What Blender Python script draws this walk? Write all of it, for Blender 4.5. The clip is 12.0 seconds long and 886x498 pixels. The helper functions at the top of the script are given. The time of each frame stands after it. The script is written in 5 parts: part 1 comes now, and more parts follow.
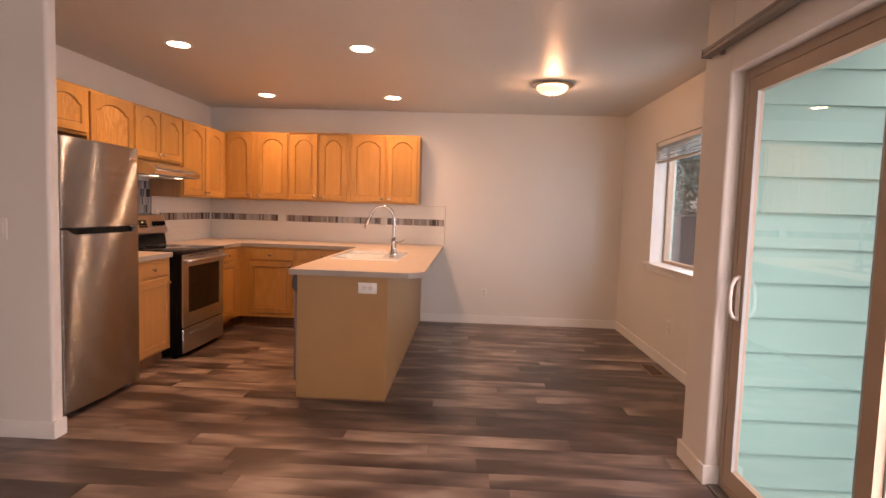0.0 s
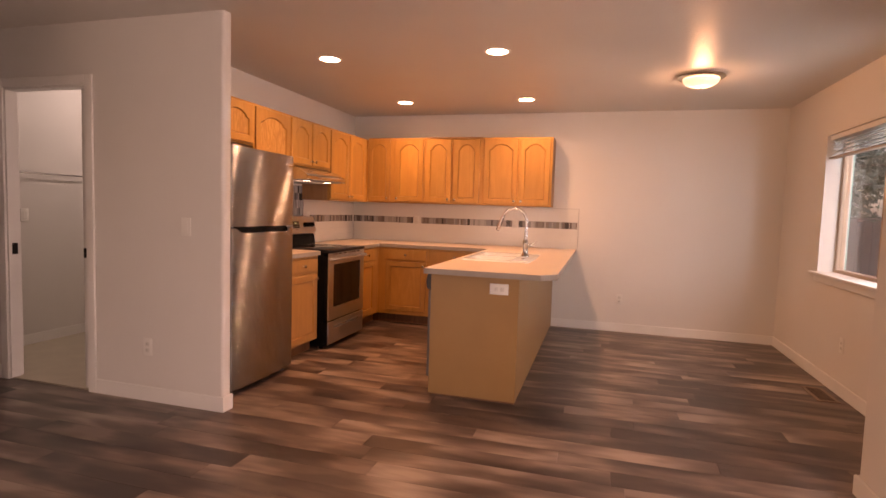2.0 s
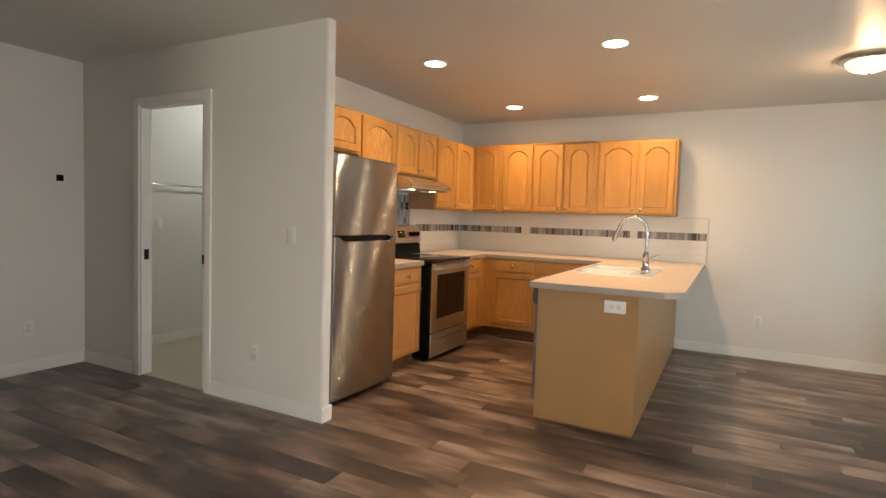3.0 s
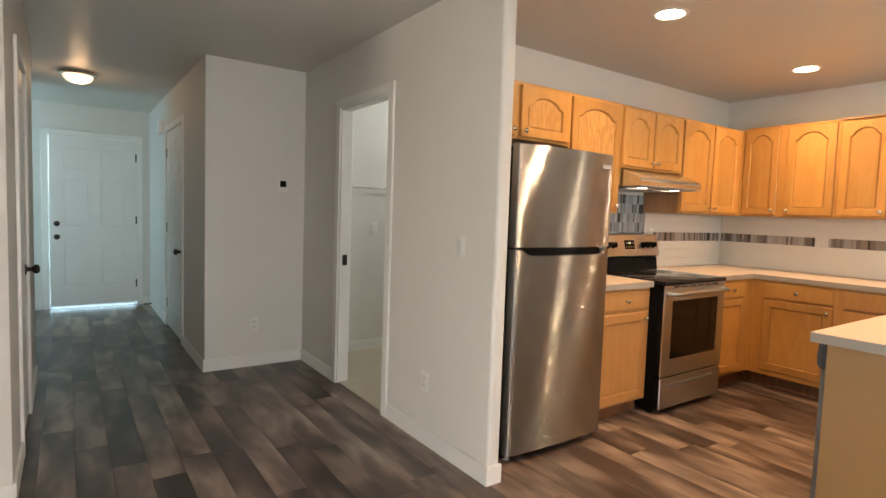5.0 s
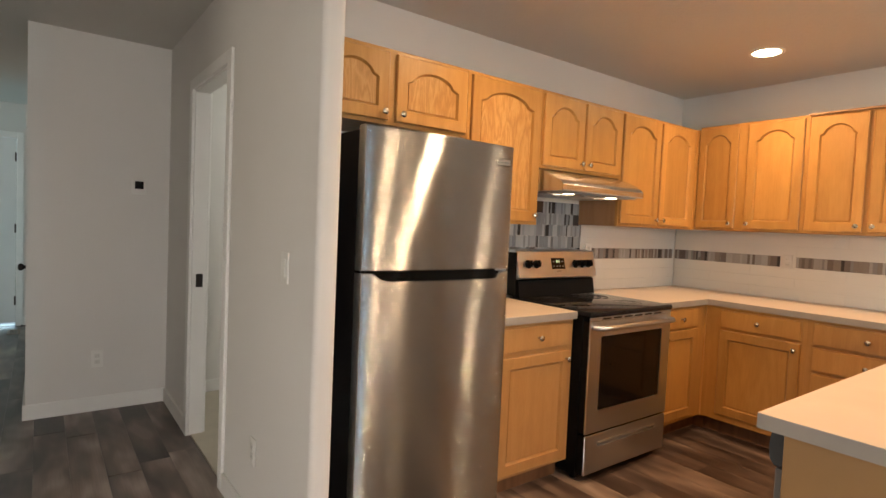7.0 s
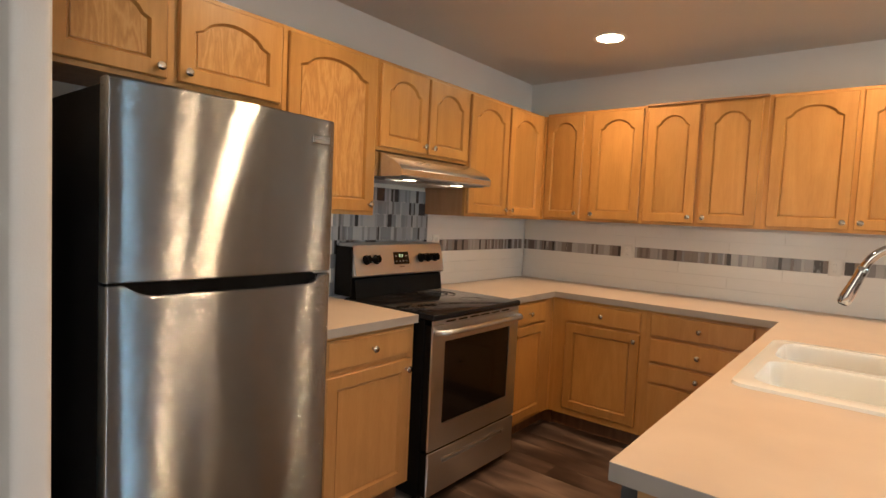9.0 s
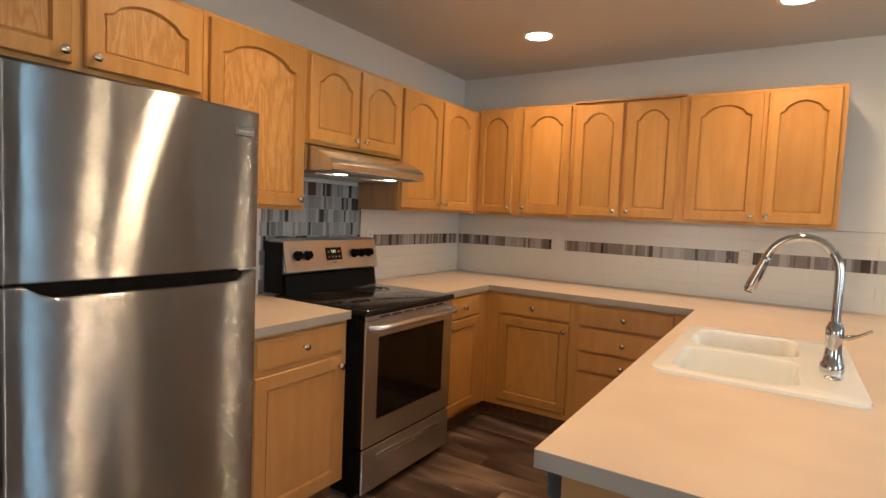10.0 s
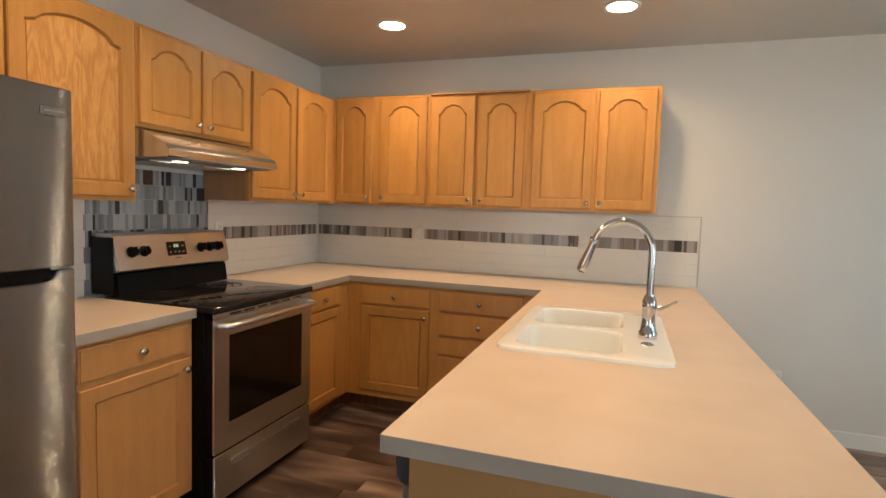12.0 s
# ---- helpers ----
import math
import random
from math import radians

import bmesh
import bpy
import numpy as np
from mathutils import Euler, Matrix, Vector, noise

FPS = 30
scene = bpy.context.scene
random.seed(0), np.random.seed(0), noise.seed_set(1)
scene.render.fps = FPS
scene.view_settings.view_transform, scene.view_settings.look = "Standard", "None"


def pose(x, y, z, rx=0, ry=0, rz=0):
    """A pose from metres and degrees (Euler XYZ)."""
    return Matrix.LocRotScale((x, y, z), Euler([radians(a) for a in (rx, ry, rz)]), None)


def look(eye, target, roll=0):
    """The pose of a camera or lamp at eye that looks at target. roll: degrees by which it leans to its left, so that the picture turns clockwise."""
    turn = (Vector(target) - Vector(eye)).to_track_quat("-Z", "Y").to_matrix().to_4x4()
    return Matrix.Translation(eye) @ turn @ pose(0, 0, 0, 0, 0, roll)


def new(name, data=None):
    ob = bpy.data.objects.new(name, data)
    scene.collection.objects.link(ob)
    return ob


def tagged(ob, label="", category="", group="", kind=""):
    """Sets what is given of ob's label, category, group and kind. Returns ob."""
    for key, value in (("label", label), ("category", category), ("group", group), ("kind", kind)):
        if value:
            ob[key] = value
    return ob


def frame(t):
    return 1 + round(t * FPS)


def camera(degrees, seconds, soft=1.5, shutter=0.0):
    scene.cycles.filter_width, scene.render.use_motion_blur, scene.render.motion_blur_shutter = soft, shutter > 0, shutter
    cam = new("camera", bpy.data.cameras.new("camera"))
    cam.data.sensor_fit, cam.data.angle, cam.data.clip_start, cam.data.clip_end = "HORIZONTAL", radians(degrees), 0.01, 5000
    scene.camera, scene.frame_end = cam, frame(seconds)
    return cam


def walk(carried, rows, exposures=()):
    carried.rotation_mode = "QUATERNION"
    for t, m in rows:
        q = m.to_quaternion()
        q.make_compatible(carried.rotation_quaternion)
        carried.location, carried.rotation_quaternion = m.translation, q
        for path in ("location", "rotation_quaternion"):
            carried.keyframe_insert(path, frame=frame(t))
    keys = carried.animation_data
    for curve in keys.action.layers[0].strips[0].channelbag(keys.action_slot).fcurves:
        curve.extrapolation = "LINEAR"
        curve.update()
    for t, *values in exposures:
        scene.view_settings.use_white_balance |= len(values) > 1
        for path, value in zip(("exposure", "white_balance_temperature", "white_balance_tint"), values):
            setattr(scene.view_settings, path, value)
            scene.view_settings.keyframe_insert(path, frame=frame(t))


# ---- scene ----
cam = camera(78.6, 12.0)
PATH = [
    (0, (0.498, 0.086, 1.335), (0.411, 2.079, 1.192), 1.8),
    (0.5, (0.516, 0.088, 1.325), (0.32, 2.072, 1.173), 1.7),
    (1, (0.492, 0.073, 1.32), (0.2, 2.046, 1.168), 1.7),
    (1.5, (0.458, 0.07, 1.318), (0.058, 2.024, 1.167), 1.8),
    (2, (0.476, 0.087, 1.314), (-0.078, 2.003, 1.172), 1.8),
    (2.5, (0.469, 0.148, 1.314), (-0.24, 2.013, 1.175), 1.9),
    (3, (0.425, 0.33, 1.299), (-0.507, 2.096, 1.184), 1.8),
    (3.5, (0.374, 0.554, 1.318), (-0.803, 2.168, 1.211), 2.1),
    (3.7, (0.358, 0.636, 1.312), (-0.918, 2.173, 1.202), 2.4),
    (5.3, (0.165, 1.367, 1.334), (-1.51, 2.451, 1.203), 1.7),
    (5.5, (0.133, 1.452, 1.322), (-1.56, 2.509, 1.194), 1.8),
    (6, (0.08, 1.734, 1.34), (-1.637, 2.75, 1.198), 2.9),
    (6.5, (0.01, 1.962, 1.333), (-1.658, 3.06, 1.217), 3.2),
    (7, (-0.095, 2.19, 1.345), (-1.697, 3.384, 1.254), 2.5),
    (9, (-0.297, 2.597, 1.379), (-1.553, 4.149, 1.257), 2.7),
    (9.5, (-0.288, 2.606, 1.382), (-1.452, 4.227, 1.254), 2.5),
    (10, (-0.281, 2.615, 1.378), (-1.35, 4.3, 1.248), 2.5),
    (10.5, (-0.266, 2.617, 1.377), (-1.238, 4.361, 1.245), 2.4),
    (11, (-0.253, 2.628, 1.374), (-1.116, 4.427, 1.234), 2.2),
    (11.5, (-0.238, 2.631, 1.378), (-0.989, 4.479, 1.231), 2.1),
    (12, (-0.231, 2.641, 1.375), (-0.864, 4.533, 1.228), 1.9),
]

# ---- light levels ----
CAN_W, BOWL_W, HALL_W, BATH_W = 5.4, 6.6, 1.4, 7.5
LIVING_W, PATIO_W, ENTRY_W, WINDOW_W, DAY = 17.0, 18.0, 6.5, 8.0, (1.0, 0.915, 0.735)
BOWL_GLOW = 0.65
PORCH_W = 7.0
EXPOSURES = [(0.0, 0.85, 7550, 40), (1.0, 0.8, 7950, 43), (2.0, 0.83, 8900, 52), (2.4, 0.9, 8600, 48), (2.9, 1.06, 6650, 11), (3.5, 1.24, 6550, 11), (5.5, 1.44, 6550, 11), (6.5, 1.24, 6700, 12), (7.2, 1.1, 6600, 13), (9.0, 0.74, 6350, 12), (12.0, 0.75, 6050, 8)]
walk(cam, [(r[0], look(*r[1:])) for r in PATH], EXPOSURES)

# ---- world, sun, lamps ----
world = bpy.data.worlds.new("world")
scene.world = world
world.use_nodes = True
wn = world.node_tree.nodes
sky = wn.new("ShaderNodeTexSky")
sky.sky_type = "NISHITA"
sky.sun_disc = False
sky.sun_elevation = radians(48)
sky.sun_rotation = radians(150)
sky.ozone_density, sky.dust_density, sky.air_density = 0.6, 3.0, 1.0
world.node_tree.links.new(sky.outputs[0], wn["Background"].inputs[0])
wn["Background"].inputs[1].default_value = 0.15

sun_data = bpy.data.lights.new("sun", "SUN")
sun_data.energy, sun_data.angle, sun_data.color = 0.15, radians(12), (1.0, 0.96, 0.9)
sun = new("sun", sun_data)
sun.matrix_world = look((6, -10, 12), (0, 0, 0))

WARM = (1.0, 0.605, 0.305)
CEIL = 2.473


def lamp(kind, name, energy, colour, place, size, down=True):
    data = bpy.data.lights.new(name, kind)
    data.energy, data.color = energy, colour
    if kind == "AREA":
        data.shape, data.size = "DISK", size
    else:
        data.shadow_soft_size = size
    ob = new(name, data)
    ob.location = place
    return ob


CANS = [(-1.632, 4.005), (-0.302, 4.03), (-1.631, 5.72), (-0.312, 5.72)]
for cx, cy in CANS:
    lamp("AREA", "downlight_lamp", CAN_W, WARM, (cx, cy, CEIL - 0.012), 0.13).data.spread = radians(148)
# the third lamp belongs to an unseen fixture added in the bathroom
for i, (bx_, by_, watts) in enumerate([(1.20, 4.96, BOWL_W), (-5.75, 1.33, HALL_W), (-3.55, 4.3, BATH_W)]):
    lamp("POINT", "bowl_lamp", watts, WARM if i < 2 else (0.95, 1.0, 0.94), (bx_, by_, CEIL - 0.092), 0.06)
for hy in (4.66, 5.06):
    lamp("AREA", "hood_lamp", 0.55, WARM, (-2.21, hy, 1.553), 0.045)

# daylight standing outside the front door and in the fixed half of the patio door
for name, place, width, height, watts, turn in [
        # added lamp in an unseen rear opening, brightens living room and partition
        ("unseen_rear_daylight", (-1.95, -3.05, 1.26), 1.30, 1.80, LIVING_W, (90, 0, 0)),
        ("window_daylight", (2.61, 4.09, 1.46), 0.26, 1.0, WINDOW_W, (90, 0, 42)),
        # added cool fill for the hall end, unseen, before a solid recess wall
        ("entry_fill", (-7.12, -0.385, 1.35), 0.9, 1.5, ENTRY_W, (90, 0, 0)),
        ("porch_daylight", (-7.96, 1.51, 1.03), 0.9, 2.06, PORCH_W, (90, 0, -90)),
        ("patio_daylight", (2.06, 1.40, 1.05), 0.80, 1.90, PATIO_W, (90, 0, 72))]:
    data = bpy.data.lights.new(name, "AREA")
    data.shape, data.size, data.size_y = "RECTANGLE", width, height
    data.energy, data.color = watts, DAY if name == "unseen_rear_daylight" else (0.98, 0.955, 0.90) if name == "patio_daylight" else (0.54, 0.88, 1.0)
    new(name, data).matrix_world = pose(*place, *turn)


# ---- materials ----
def nodes_of(name):
    m = bpy.data.materials.new(name)
    m.use_nodes = True
    nt = m.node_tree
    return m, nt, nt.nodes["Principled BSDF"]


def add(nt, kind, **inputs):
    n = nt.nodes.new(kind)
    for k, v in inputs.items():
        n.inputs[k.replace("_", " ")].default_value = v
    return n


def ramp(nt, fac, stops):
    n = nt.nodes.new("ShaderNodeValToRGB")
    el = n.color_ramp.elements
    while len(el) < len(stops):
        el.new(0.5)
    for e, (p, c) in zip(el, stops):
        e.position, e.color = p, (*c, 1)
    nt.links.new(fac, n.inputs[0])
    return n.outputs[0]


def place_coords(nt, scale, spread=True):
    """Object coordinates, shifted piece by piece, stretched by scale."""
    tc = nt.nodes.new("ShaderNodeTexCoord")
    out = tc.outputs["Object"]
    if spread:
        info = nt.nodes.new("ShaderNodeObjectInfo")
        mul = nt.nodes.new("ShaderNodeVectorMath")
        mul.operation = "SCALE"
        mul.inputs[0].default_value = (13.7, 9.1, 17.3)
        nt.links.new(info.outputs["Random"], mul.inputs["Scale"])
        plus = nt.nodes.new("ShaderNodeVectorMath")
        nt.links.new(out, plus.inputs[0])
        nt.links.new(mul.outputs[0], plus.inputs[1])
        out = plus.outputs[0]
    mp = nt.nodes.new("ShaderNodeMapping")
    mp.inputs["Scale"].default_value = scale
    nt.links.new(out, mp.inputs[0])
    return mp.outputs[0]


def plain(name, c1, c2, rough=0.5, metal=0.0, scale=6.0, fine=120.0, bump=0.1, dist=0.002, coat=0.0, rough2=None, spread=True, spec=0.5):
    """A painted, moulded or cast surface: two colours by a slow noise, a fine relief, uneven gloss."""
    m, nt, p = nodes_of(name)
    co = place_coords(nt, (1, 1, 1), spread)
    slow = add(nt, "ShaderNodeTexNoise", Scale=scale, Detail=4.0)
    nt.links.new(co, slow.inputs["Vector"])
    nt.links.new(ramp(nt, slow.outputs["Fac"], [(0.3, c1), (0.7, c2)]), p.inputs["Base Color"])
    grain = add(nt, "ShaderNodeTexNoise", Scale=fine, Detail=3.0)
    nt.links.new(co, grain.inputs["Vector"])
    b = add(nt, "ShaderNodeBump", Strength=bump, Distance=dist)
    nt.links.new(grain.outputs["Fac"], b.inputs["Height"])
    nt.links.new(b.outputs[0], p.inputs["Normal"])
    r2 = rough * 1.25 if rough2 is None else rough2
    rr = nt.nodes.new("ShaderNodeMapRange")
    rr.inputs["To Min"].default_value, rr.inputs["To Max"].default_value = rough, r2
    nt.links.new(slow.outputs["Fac"], rr.inputs[0])
    nt.links.new(rr.outputs[0], p.inputs["Roughness"])
    p.inputs["Metallic"].default_value = metal
    p.inputs["Specular IOR Level"].default_value = spec
    p.inputs["Coat Weight"].default_value = coat
    return m


def wood(name, c1, c2, c3, stretch=(9, 9, 0.9), rough=0.36, coat=0.10, ring=0.5, turns=9.0, jag=0.0):
    """Varnished wood with long grain along local z and cathedral figure."""
    m, nt, p = nodes_of(name)
    co = place_coords(nt, stretch)
    fig = add(nt, "ShaderNodeTexNoise", Scale=0.75, Detail=2.0, Distortion=0.6)
    nt.links.new(co, fig.inputs["Vector"])
    rings = nt.nodes.new("ShaderNodeMath")
    rings.operation = "MULTIPLY_ADD"
    rings.inputs[1].default_value = turns
    nt.links.new(fig.outputs["Fac"], rings.inputs[0])
    ragged = add(nt, "ShaderNodeTexNoise", Scale=5.0, Detail=3.0)
    nt.links.new(co, ragged.inputs["Vector"])
    tooth = nt.nodes.new("ShaderNodeMath")
    tooth.operation = "MULTIPLY"
    tooth.inputs[1].default_value = jag
    nt.links.new(ragged.outputs["Fac"], tooth.inputs[0])
    nt.links.new(tooth.outputs[0], rings.inputs[2])
    tri = nt.nodes.new("ShaderNodeMath")
    tri.operation = "PINGPONG"
    tri.inputs[1].default_value = 1.0
    nt.links.new(rings.outputs[0], tri.inputs[0])
    fine = add(nt, "ShaderNodeTexNoise", Scale=14.0, Detail=6.0, Roughness=0.7)
    nt.links.new(co, fine.inputs["Vector"])
    mixv = nt.nodes.new("ShaderNodeMix")
    mixv.inputs[0].default_value = ring
    nt.links.new(fine.outputs["Fac"], mixv.inputs[2])
    nt.links.new(tri.outputs[0], mixv.inputs[3])
    col = ramp(nt, mixv.outputs[0], [(0.15, c1), (0.5, c2), (0.85, c3)])
    info = nt.nodes.new("ShaderNodeObjectInfo")
    hsv = nt.nodes.new("ShaderNodeHueSaturation")
    val = nt.nodes.new("ShaderNodeMapRange")
    val.inputs["To Min"].default_value, val.inputs["To Max"].default_value = 0.74, 1.20
    blotch = add(nt, "ShaderNodeTexNoise", Scale=1.0, Detail=3.0, Roughness=0.6, Distortion=0.8)
    nt.links.new(place_coords(nt, (7, 7, 3.2)), blotch.inputs["Vector"])
    both = nt.nodes.new("ShaderNodeMix")
    both.inputs[0].default_value = 0.52
    nt.links.new(info.outputs["Random"], both.inputs[2])
    nt.links.new(blotch.outputs["Fac"], both.inputs[3])
    nt.links.new(both.outputs[0], val.inputs[0])
    nt.links.new(val.outputs[0], hsv.inputs["Value"])
    nt.links.new(col, hsv.inputs["Color"])
    nt.links.new(hsv.outputs[0], p.inputs["Base Color"])
    b = add(nt, "ShaderNodeBump", Strength=0.12, Distance=0.001)
    nt.links.new(fine.outputs["Fac"], b.inputs["Height"])
    nt.links.new(b.outputs[0], p.inputs["Normal"])
    p.inputs["Roughness"].default_value = rough
    p.inputs["Coat Weight"].default_value = coat
    p.inputs["Coat Roughness"].default_value = 0.25
    return m


def hairlines(nt, coords, normal, amount):
    """Tips a normal up and down by three white noises, as brushing does."""
    tilt = nt.nodes.new("ShaderNodeCombineXYZ")
    total = None
    for k in (1.0, 1.7, 2.9):
        far = nt.nodes.new("ShaderNodeVectorMath")
        far.operation = "SCALE"
        far.inputs["Scale"].default_value = 977.0 * k
        nt.links.new(coords, far.inputs[0])
        grit = nt.nodes.new("ShaderNodeTexWhiteNoise")
        nt.links.new(far.outputs[0], grit.inputs["Vector"])
        mul = nt.nodes.new("ShaderNodeMath")
        mul.operation = "MULTIPLY_ADD"
        mul.inputs[1].default_value, mul.inputs[2].default_value = amount, -0.5 * amount
        nt.links.new(grit.outputs["Value"], mul.inputs[0])
        if total is None:
            total = mul.outputs[0]
        else:
            plus = nt.nodes.new("ShaderNodeMath")
            nt.links.new(total, plus.inputs[0])
            nt.links.new(mul.outputs[0], plus.inputs[1])
            total = plus.outputs[0]
    nt.links.new(total, tilt.inputs["Z"])
    both = nt.nodes.new("ShaderNodeVectorMath")
    nt.links.new(normal, both.inputs[0])
    nt.links.new(tilt.outputs[0], both.inputs[1])
    unit = nt.nodes.new("ShaderNodeVectorMath")
    unit.operation = "NORMALIZE"
    nt.links.new(both.outputs[0], unit.inputs[0])
    return unit.outputs[0]


def steel(name, tone, rough, along=(2, 260, 2), waves=0.0, aniso=0.0, axis="X", brush=0.0):
    """Brushed metal: hairlines along the given stretch, and a slow waviness of the sheet."""
    m, nt, p = nodes_of(name)
    if aniso:
        # the hairlines of the sheet are finer than the eye resolves: they live in the stretched gloss
        slow = add(nt, "ShaderNodeTexNoise", Scale=1.5, Detail=2.0)
        nt.links.new(place_coords(nt, along), slow.inputs["Vector"])
        mr = nt.nodes.new("ShaderNodeMapRange")
        mr.inputs["To Min"].default_value, mr.inputs["To Max"].default_value = rough * 0.94, rough * 1.06
        nt.links.new(slow.outputs["Fac"], mr.inputs[0])
        nt.links.new(mr.outputs[0], p.inputs["Roughness"])
        p.inputs["Base Color"].default_value = (*tone, 1)
    else:
        hair = add(nt, "ShaderNodeTexNoise", Scale=3.0, Detail=5.0)
        nt.links.new(place_coords(nt, along), hair.inputs["Vector"])
        nt.links.new(ramp(nt, hair.outputs["Fac"], [(0.3, tuple(t * 0.95 for t in tone)), (0.7, tone)]), p.inputs["Base Color"])
        p.inputs["Roughness"].default_value = rough
    p.inputs["Metallic"].default_value = 1.0
    if aniso:
        p.inputs["Anisotropic"].default_value = aniso
        tg = nt.nodes.new("ShaderNodeTangent")
        tg.direction_type, tg.axis = "RADIAL", axis
        nt.links.new(tg.outputs[0], p.inputs["Tangent"])
    if waves:
        wco = place_coords(nt, (1.0, 2.6, 1.3), False)
        w = add(nt, "ShaderNodeTexNoise", Scale=1.6, Detail=1.0)
        nt.links.new(wco, w.inputs["Vector"])
        b = add(nt, "ShaderNodeBump", Strength=waves, Distance=0.02)
        nt.links.new(w.outputs["Fac"], b.inputs["Height"])
        nt.links.new(b.outputs[0], p.inputs["Normal"])
        if brush:
            # level hairlines tip the sheet up and down at a scale too fine to see
            nt.links.new(hairlines(nt, wco, b.outputs[0], brush), p.inputs["Normal"])
    return m


def glow(name, colour, strength, base=(0.9, 0.88, 0.82)):
    m, nt, p = nodes_of(name)
    p.inputs["Base Color"].default_value = (*base, 1)
    p.inputs["Emission Color"].default_value = (*colour, 1)
    p.inputs["Emission Strength"].default_value = strength
    p.inputs["Roughness"].default_value = 0.3
    return m


def by_piece(name, stops, rough, scale=(1, 1, 1), streak=0.35, bump=0.1, coat=0.0, noise_scale=4.0, steps=False):
    """Pieces that each have their own tone, with streaks inside a piece."""
    m, nt, p = nodes_of(name)
    info = nt.nodes.new("ShaderNodeObjectInfo")
    co = place_coords(nt, scale)
    n = add(nt, "ShaderNodeTexNoise", Scale=noise_scale, Detail=6.0, Roughness=0.62)
    nt.links.new(co, n.inputs["Vector"])
    mx = nt.nodes.new("ShaderNodeMix")
    mx.inputs[0].default_value = streak
    nt.links.new(info.outputs["Random"], mx.inputs[2])
    nt.links.new(n.outputs["Fac"], mx.inputs[3])
    col = ramp(nt, mx.outputs[0], stops)
    if steps:
        col.node.color_ramp.interpolation = "CONSTANT"
    nt.links.new(col, p.inputs["Base Color"])
    b = add(nt, "ShaderNodeBump", Strength=bump, Distance=0.001)
    nt.links.new(n.outputs["Fac"], b.inputs["Height"])
    nt.links.new(b.outputs[0], p.inputs["Normal"])
    mr = nt.nodes.new("ShaderNodeMapRange")
    mr.inputs["To Min"].default_value, mr.inputs["To Max"].default_value = rough * 0.8, rough * 1.3
    nt.links.new(n.outputs["Fac"], mr.inputs[0])
    nt.links.new(mr.outputs[0], p.inputs["Roughness"])
    p.inputs["Coat Weight"].default_value = coat
    return m


def clear(name, tint=(1, 1, 1), rough=0.0):
    m, nt, p = nodes_of(name)
    p.inputs["Base Color"].default_value = (*tint, 1)
    p.inputs["Roughness"].default_value = rough
    p.inputs["Transmission Weight"].default_value = 1.0
    p.inputs["IOR"].default_value = 1.45
    return m


def planks(name):
    """Smoked oak vinyl: each board its own tone, pale worn streaks and dark figure along the board."""
    m, nt, p = nodes_of(name)
    info = nt.nodes.new("ShaderNodeObjectInfo")
    co = place_coords(nt, (1.0, 3.1, 1))
    blot = add(nt, "ShaderNodeTexNoise", Scale=2.0, Detail=2.0, Roughness=0.5, Distortion=0.15)
    nt.links.new(co, blot.inputs["Vector"])
    co2 = place_coords(nt, (1.6, 46, 1))
    fine = add(nt, "ShaderNodeTexNoise", Scale=2.4, Detail=6.0, Roughness=0.7)
    nt.links.new(co2, fine.inputs["Vector"])

    def mixed(a, b, f):
        n = nt.nodes.new("ShaderNodeMix")
        n.inputs[0].default_value = f
        nt.links.new(a, n.inputs[2])
        nt.links.new(b, n.inputs[3])
        return n.outputs[0]
    spread = nt.nodes.new("ShaderNodeMapRange")
    spread.inputs["From Min"].default_value, spread.inputs["From Max"].default_value = 0.37, 0.65
    nt.links.new(mixed(blot.outputs["Fac"], fine.outputs["Fac"], 0.14), spread.inputs[0])
    tone = mixed(spread.outputs[0], info.outputs["Random"], 0.40)
    nt.links.new(ramp(nt, tone, [(0.10, (0.034, 0.023, 0.020)), (0.34, (0.072, 0.050, 0.042)), (0.55, (0.135, 0.097, 0.080)), (0.74, (0.235, 0.175, 0.143)), (0.93, (0.36, 0.28, 0.23))]), p.inputs["Base Color"])
    b = add(nt, "ShaderNodeBump", Strength=0.15, Distance=0.001)
    nt.links.new(fine.outputs["Fac"], b.inputs["Height"])
    nt.links.new(b.outputs[0], p.inputs["Normal"])
    mr = nt.nodes.new("ShaderNodeMapRange")
    mr.inputs["To Min"].default_value, mr.inputs["To Max"].default_value = 0.24, 0.42
    nt.links.new(fine.outputs["Fac"], mr.inputs[0])
    nt.links.new(mr.outputs[0], p.inputs["Roughness"])
    return m


WALL = plain("wall_paint", (0.70, 0.68, 0.645), (0.74, 0.72, 0.685), 0.55, scale=0.8, fine=190, bump=0.16, dist=0.002, spread=False)
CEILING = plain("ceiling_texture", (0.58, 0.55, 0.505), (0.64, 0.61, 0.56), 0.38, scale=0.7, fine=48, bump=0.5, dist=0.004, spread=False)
TRIM = plain("trim_enamel", (0.78, 0.77, 0.74), (0.83, 0.82, 0.79), 0.32, scale=2, fine=60, bump=0.04)
DOORP = plain("door_enamel", (0.76, 0.76, 0.74), (0.82, 0.82, 0.8), 0.35, scale=2, fine=60, bump=0.05)
MAPLE = wood("honey_maple", (0.41, 0.194, 0.046), (0.48, 0.24, 0.062), (0.54, 0.288, 0.082), ring=0.25)
PALE_OAK = wood("pale_oak", (0.43, 0.215, 0.070), (0.50, 0.258, 0.090), (0.55, 0.30, 0.115), stretch=(11, 11, 1.2), ring=0.2, jag=1.0)
